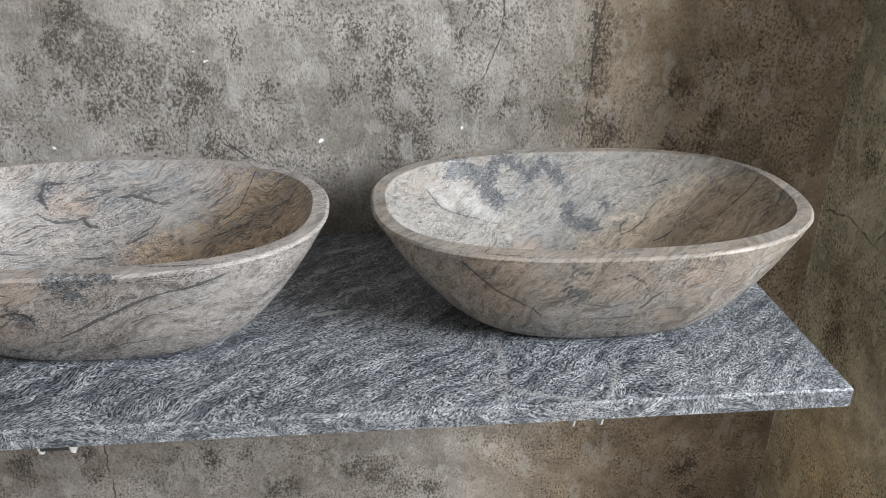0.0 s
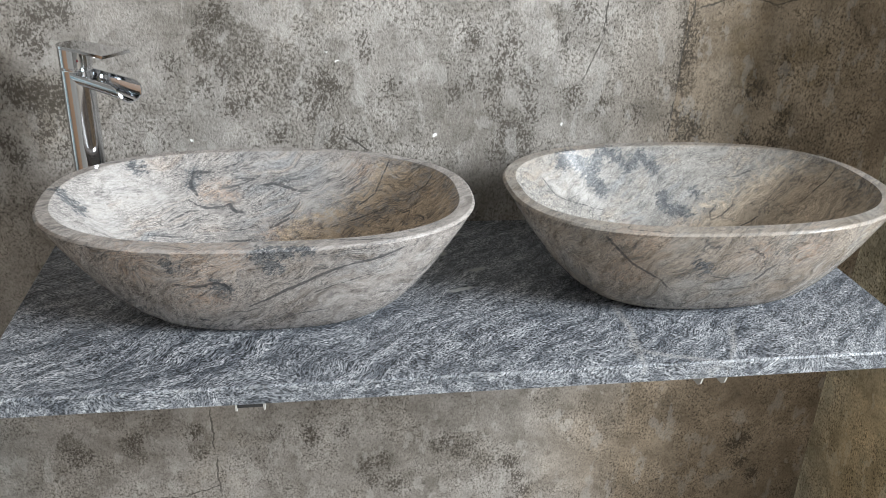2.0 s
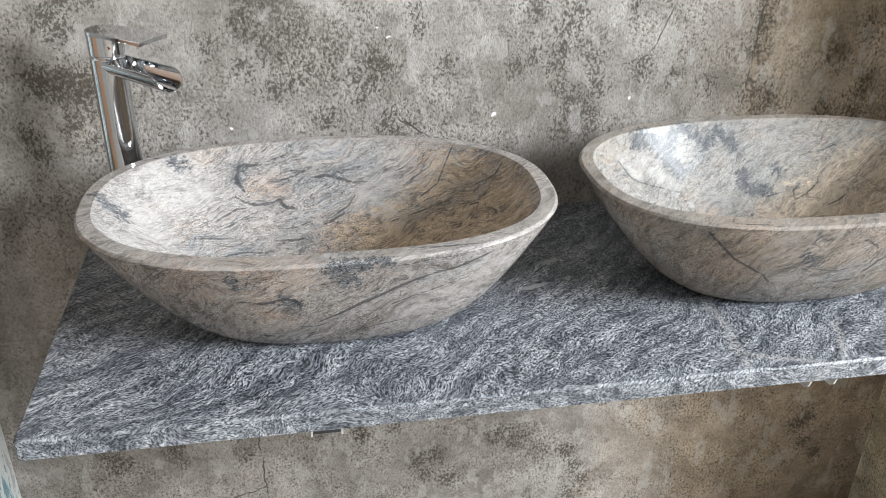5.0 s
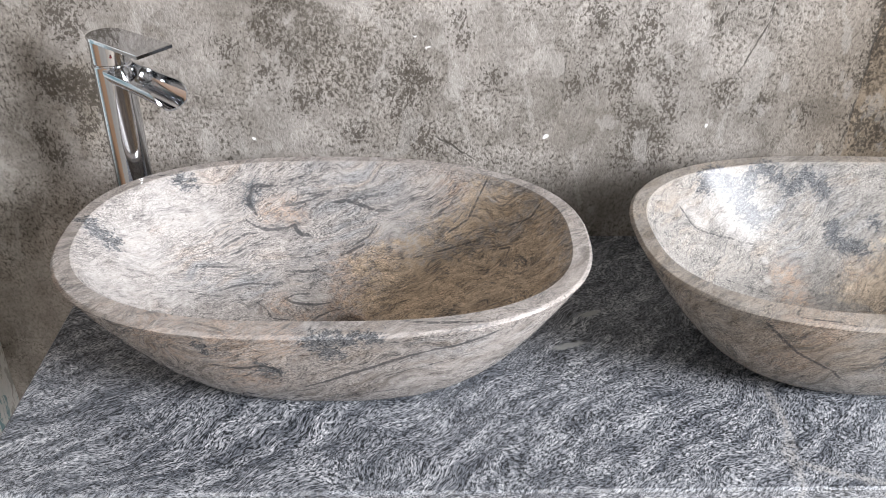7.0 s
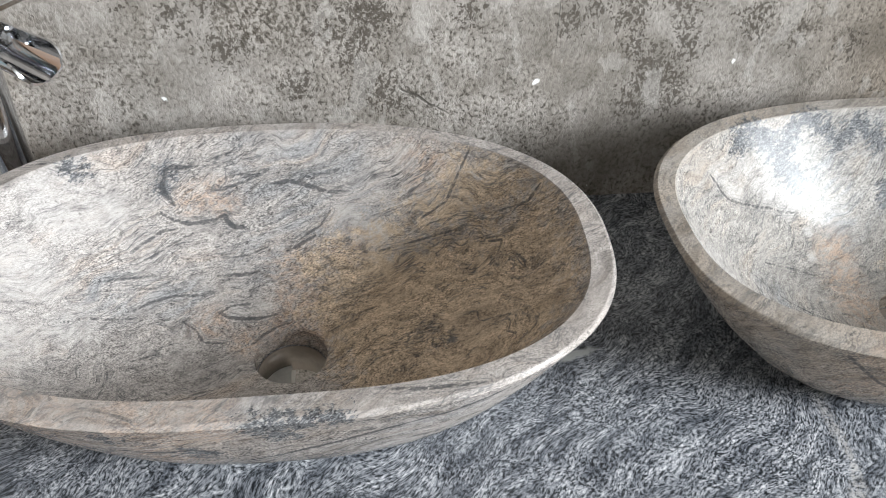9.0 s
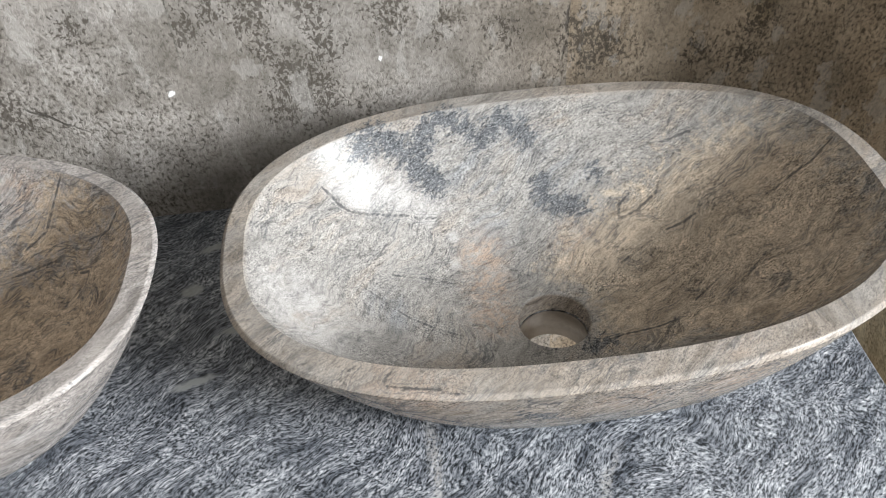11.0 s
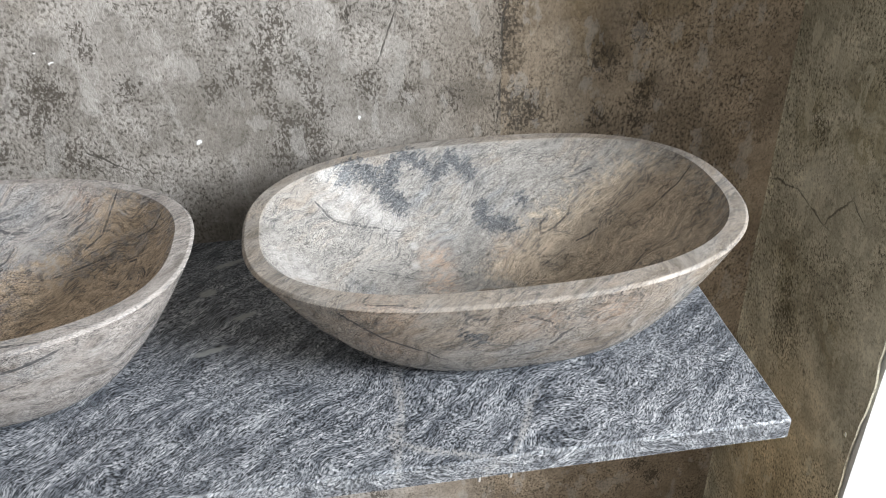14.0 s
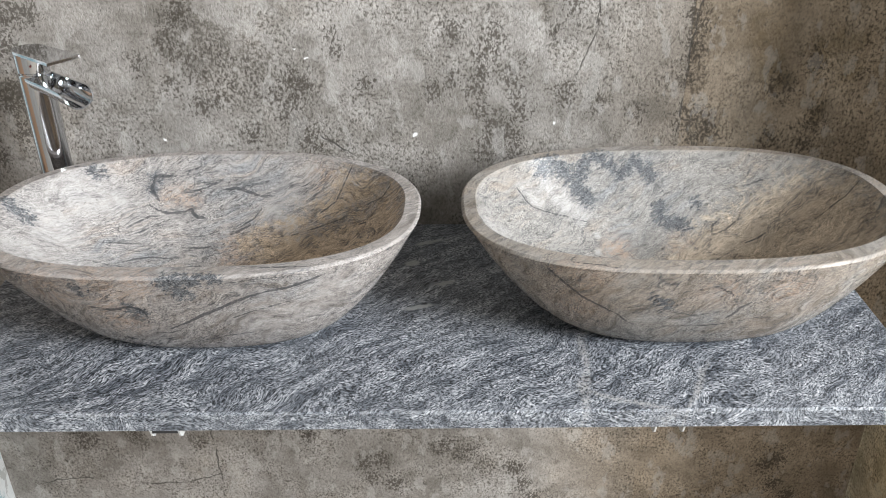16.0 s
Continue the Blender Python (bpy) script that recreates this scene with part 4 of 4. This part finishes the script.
MARKS_B.grain(2.2, (-58, -155, 103), (-49, -153, 97), (-44, -149, 88))
MARKS_B.cloud("warm", 35, (-140, -156, 132), (-139, -126, 78))
MARKS_B.cloud("warm", 30, (11, -161, 113), (83, -158, 118))
MARKS_B.cloud("blue", 28, (-45, -151, 93), (3, -142, 72), (71, -122, 43))
MARKS_B.cloud("pale", 14, (4, -157, 104), (118, -133, 80))
# partly brown stone, partly the rim's shade put into the colour
MARKS_A.bed((65, 95), (110, 103), (144, 108), (162, 118), (183, 111), (210, 87), (226, 68), (208, 62), (181, 73), (153, 76), (101, 87))
MARKS_A.cloud("warm", 26, (6, 34, 26), (10, 89, 40), (16, 61, 30))
MARKS_A.cloud("blue", 22, (60, 141, 126), (78, 119, 96), (41, 105, 70))
MARKS_B.cloud("pale", 13, (-178, 96, 120), (-122, 100, 89))
MARKS_B.grain(6, (-96, 117, 100), (-108, 119, 108), (-118, 127, 125))
stone_basin("stone_basin", *BASINS[0], (0.2645, 0.1721, 0.1721, (2.22, 2.54, 2.46, 2.58), 0.0010, -0.0035), (0.2460, 0.1530, 0.1545, (2.25, 2.45, 2.46, 2.80), -0.0005, 0.0),
            DRAIN_X[0], M_BASIN_A, "oval grey stone vessel basin, dark veins and orange clouds, beside tap", 0.0, MARKS_A)
stone_basin("stone_basin", *BASINS[1], (0.2655, 0.1735, 0.1730, (2.54, 2.40, 2.63, 2.30), 0.0, -0.0015), (0.2468, 0.1508, 0.1515, (2.85, 2.40, 2.70, 2.35), -0.0004, 0.0004),
            DRAIN_X[1], M_BASIN_B, "oval grey-brown stone vessel basin with dark blue patch, on the slab", 5.0, MARKS_B)

SLAB_X0, SLAB_X1, SLAB_Y0, SLAB_T = -0.600, 0.546, 0.731, 0.0240


def countertop():
    """Slab with polished, slightly worn edges and a drilled hole below each basin."""
    bm, n = bmesh.new(), 48
    e = 0.0022

    def outline(inset, z):
        pts = [(SLAB_X0 + inset, SLAB_Y0 + inset), (SLAB_X1 - inset, SLAB_Y0 + inset), (SLAB_X1 - inset, WALL_Y), (SLAB_X0 + inset, WALL_Y)]
        r, out = 0.004, []
        for k, (cx, cy) in enumerate(pts):
            if k < 2:
                ox, oy = (cx + r, cy + r) if k == 0 else (cx - r, cy + r)
                for q in range(5):
                    ang = math.pi + (k + q / 4) * math.pi / 2
                    out.append(bm.verts.new((ox + r * math.cos(ang), oy + r * math.sin(ang), z)))
            else:
                out.append(bm.verts.new((cx, cy, z)))
        return out

    def hole(cx, cy, z):
        cx += DRAIN_X[cx > 0]
        return [bm.verts.new((cx + DRAIN * math.cos(2 * math.pi * i / n), cy + DRAIN_Y + DRAIN * math.sin(2 * math.pi * i / n), z)) for i in range(n)]

    def loop(vs):
        return [bm.edges.get((a, c)) or bm.edges.new((a, c)) for a, c in zip(vs, vs[1:] + vs[:1])]

    o = [outline(e, TOP), outline(0, TOP - e), outline(0, TOP - SLAB_T + 0.001), outline(0.001, TOP - SLAB_T)]
    holes_t, holes_b = [hole(*c, TOP) for c in BASINS], [hole(*c, TOP - SLAB_T) for c in BASINS]
    for outer, inner in ((o[0], holes_t), (o[3], holes_b)):
        edges = loop(outer)
        for h in inner:
            edges += loop(h)
        bmesh.ops.triangle_fill(bm, use_beauty=True, edges=edges)
    for r0, r1 in list(zip(o, o[1:])) + list(zip(holes_t, holes_b)):
        for i in range(len(r0)):
            j = (i + 1) % len(r0)
            bm.faces.new((r0[i], r0[j], r1[j], r1[i]))
    bmesh.ops.recalc_face_normals(bm, faces=bm.faces[:])
    return bm


tagged(part("stone_countertop", countertop(), M_SLAB, None, "", False), "blue-grey gneiss slab shelf with fine wavy grain, fixed to the wall", "countertop")


def shelf_bracket(x, shaded_end):
    """Steel channel under the slab, its two flanges cut to a point at the front."""
    root = tagged(new("shelf_bracket"), "pale painted steel channel bracket below the stone slab", "bracket", "brackets below the slab")
    root.location = (x, WALL_Y, TOP - SLAB_T - 0.0005)
    y0 = SLAB_Y0 + 0.006 - WALL_Y
    part("arm", box(-0.0165, 0.0165, y0 + 0.012, -0.0005, -0.0022, 0, 0.0006), M_STEEL, root, "", False)
    # near-black sheet added in place of the shade inside the open channel
    if shaded_end:
        part("end_plate", box(-0.0142, 0.0142, y0 - 0.003, y0 - 0.001, -0.0052, -0.0004, 0.0004), M_DARK, root, "dark sheet standing in for shade in the open channel end", False)
    for side in (-1, 1):
        bm = bmesh.new()
        prof = [(y0 + 0.016, 0), (y0 - 0.004, -0.0005), (y0 - 0.001, -0.010), (y0 + 0.005, -0.015), (y0 + 0.02, -0.016), (-0.0005, -0.045), (-0.0005, -0.0022), (y0 + 0.016, -0.0022)]
        x0, x1 = (side * 0.0165, side * 0.0145)
        va, vb = [bm.verts.new((x0, *q)) for q in prof], [bm.verts.new((x1, *q)) for q in prof]
        bm.faces.new(va), bm.faces.new(vb[::-1])
        for i in range(len(prof)):
            j = (i + 1) % len(prof)
            bm.faces.new((va[i], vb[i], vb[j], va[j]))
        bmesh.ops.recalc_face_normals(bm, faces=bm.faces[:])
        part("flange", bm, M_STEEL, root, "", False)
    return root


shelf_bracket(-0.304, True)
shelf_bracket(0.249, False)


def revolve(profile, seg=48):
    bm = bmesh.new()
    rings = [[bm.verts.new((r * math.cos(2 * math.pi * i / seg), r * math.sin(2 * math.pi * i / seg), z)) for i in range(seg)] for r, z in profile]
    for r0, r1 in zip(rings, rings[1:]):
        for i in range(seg):
            j = (i + 1) % seg
            bm.faces.new((r0[i], r0[j], r1[j], r1[i]))
    bm.faces.new(rings[0][::-1]), bm.faces.new(rings[-1])
    return bm


def basin_tap(x, y, heading):
    """Tall single-lever waterfall tap. It pours along its own +x."""
    root = tagged(new("basin_tap"), "tall polished chrome waterfall tap with flat lever, standing on the slab", "tap")
    root.matrix_world = pose(x, y, TOP, 0, 0, heading)
    r = 0.0205
    part("base_ring", revolve([(0.026, 0), (0.026, 0.004), (0.025, 0.006), (r, 0.007), (r, 0.0075)]), M_CHROME, root)
    part("body", revolve([(r, 0.0075), (r, 0.2665), (r - 0.001, 0.2675)]), M_CHROME, root)
    part("collar", revolve([(r - 0.0025, 0.2675), (r - 0.0025, 0.2700)]), M_CHROME, root, "dark joint ring below the lever")

    # lever: round cap that carries a flat blade, round at the back and cut straight at the tip
    bm, n = bmesh.new(), 40
    reach, half = 0.074, 0.0225

    def outline(z, shrink):
        pts = [((r + 0.0006 - shrink) * math.cos(k), (r + 0.0006 - shrink) * math.sin(k)) for k in (math.pi / 2 + math.pi * i / n for i in range(n + 1))]
        m = 8
        side = [(reach * q / m - (shrink if q == m else 0), r + 0.0006 + (half - r) * q / m - shrink) for q in range(1, m + 1)]
        pts = list(reversed(side)) + pts + [(px, -py) for px, py in side]
        return [bm.verts.new((px, py, z - 0.03 * max(0, px))) for px, py in pts]

    loops = [outline(0.2990, 0.0007), outline(0.2984, 0), outline(0.2950, 0), outline(0.2945, 0.0006)]
    bm.faces.new(loops[0]), bm.faces.new(loops[-1][::-1])
    for r0, r1 in zip(loops, loops[1:]):
        for i in range(len(r0)):
            j = (i + 1) % len(r0)
            bm.faces.new((r0[i], r1[i], r1[j], r0[j]))
    bmesh.ops.recalc_face_normals(bm, faces=bm.faces[:])
    lever = part("lever", bm, M_CHROME, root, "flat chrome lever blade", False)
    part("lever_cap", revolve([(r - 0.0006, 0.2700), (r, 0.2706), (r, 0.2940), (r - 0.001, 0.2950)]), M_CHROME, lever)
    mk = bmesh.new()
    bmesh.ops.create_circle(mk, cap_ends=True, radius=0.0013, segments=16)
    dot = part("indicator", mk, M_MARK, lever, "small round temperature mark", False)
    dot.matrix_local = pose(r * 0.9, -0.0135, 0.281, 90, 0, 62)

    # spout: an open half pipe, its mouth cut at a slant
    bm = bmesh.new()
    m, length, drop = 28, 0.098, 0.007
    stations = 22
    rows = []
    for s in range(stations + 1):
        f = s / stations
        ro = 0.0195 + 0.0028 * f ** 2
        open_span = math.sqrt(1 - 0.75 * max(0.0, (f - 0.76) / 0.24) ** 2)
        row = []
        for rad, order in ((ro, range(m + 1)), (ro - 0.0021, range(m, -1, -1))):
            for i in order:
                k = 1.5 * math.pi + math.pi * (i / m - 0.5) * open_span
                cy, cz = rad * math.cos(k), rad * math.sin(k)
                px = 0.008 + (length - 0.008) * f + (0.006 * f) * (cz / ro)
                row.append(bm.verts.new((px, cy, 0.262 + cz * 1.02 - drop * f + 0.003)))
        rows.append(row)
    for r0, r1 in zip(rows, rows[1:]):
        for i in range(len(r0)):
            j = (i + 1) % len(r0)
            bm.faces.new((r0[i], r0[j], r1[j], r1[i]))
    bm.faces.new(rows[0][::-1]), bm.faces.new(rows[-1])
    bmesh.ops.recalc_face_normals(bm, faces=bm.faces[:])
    part("spout", bm, M_CHROME, root)
    for ob in root.children_recursive:
        ob.data.set_sharp_from_angle(angle=radians(28))
    return root


basin_tap(-0.527, 1.095, -35)
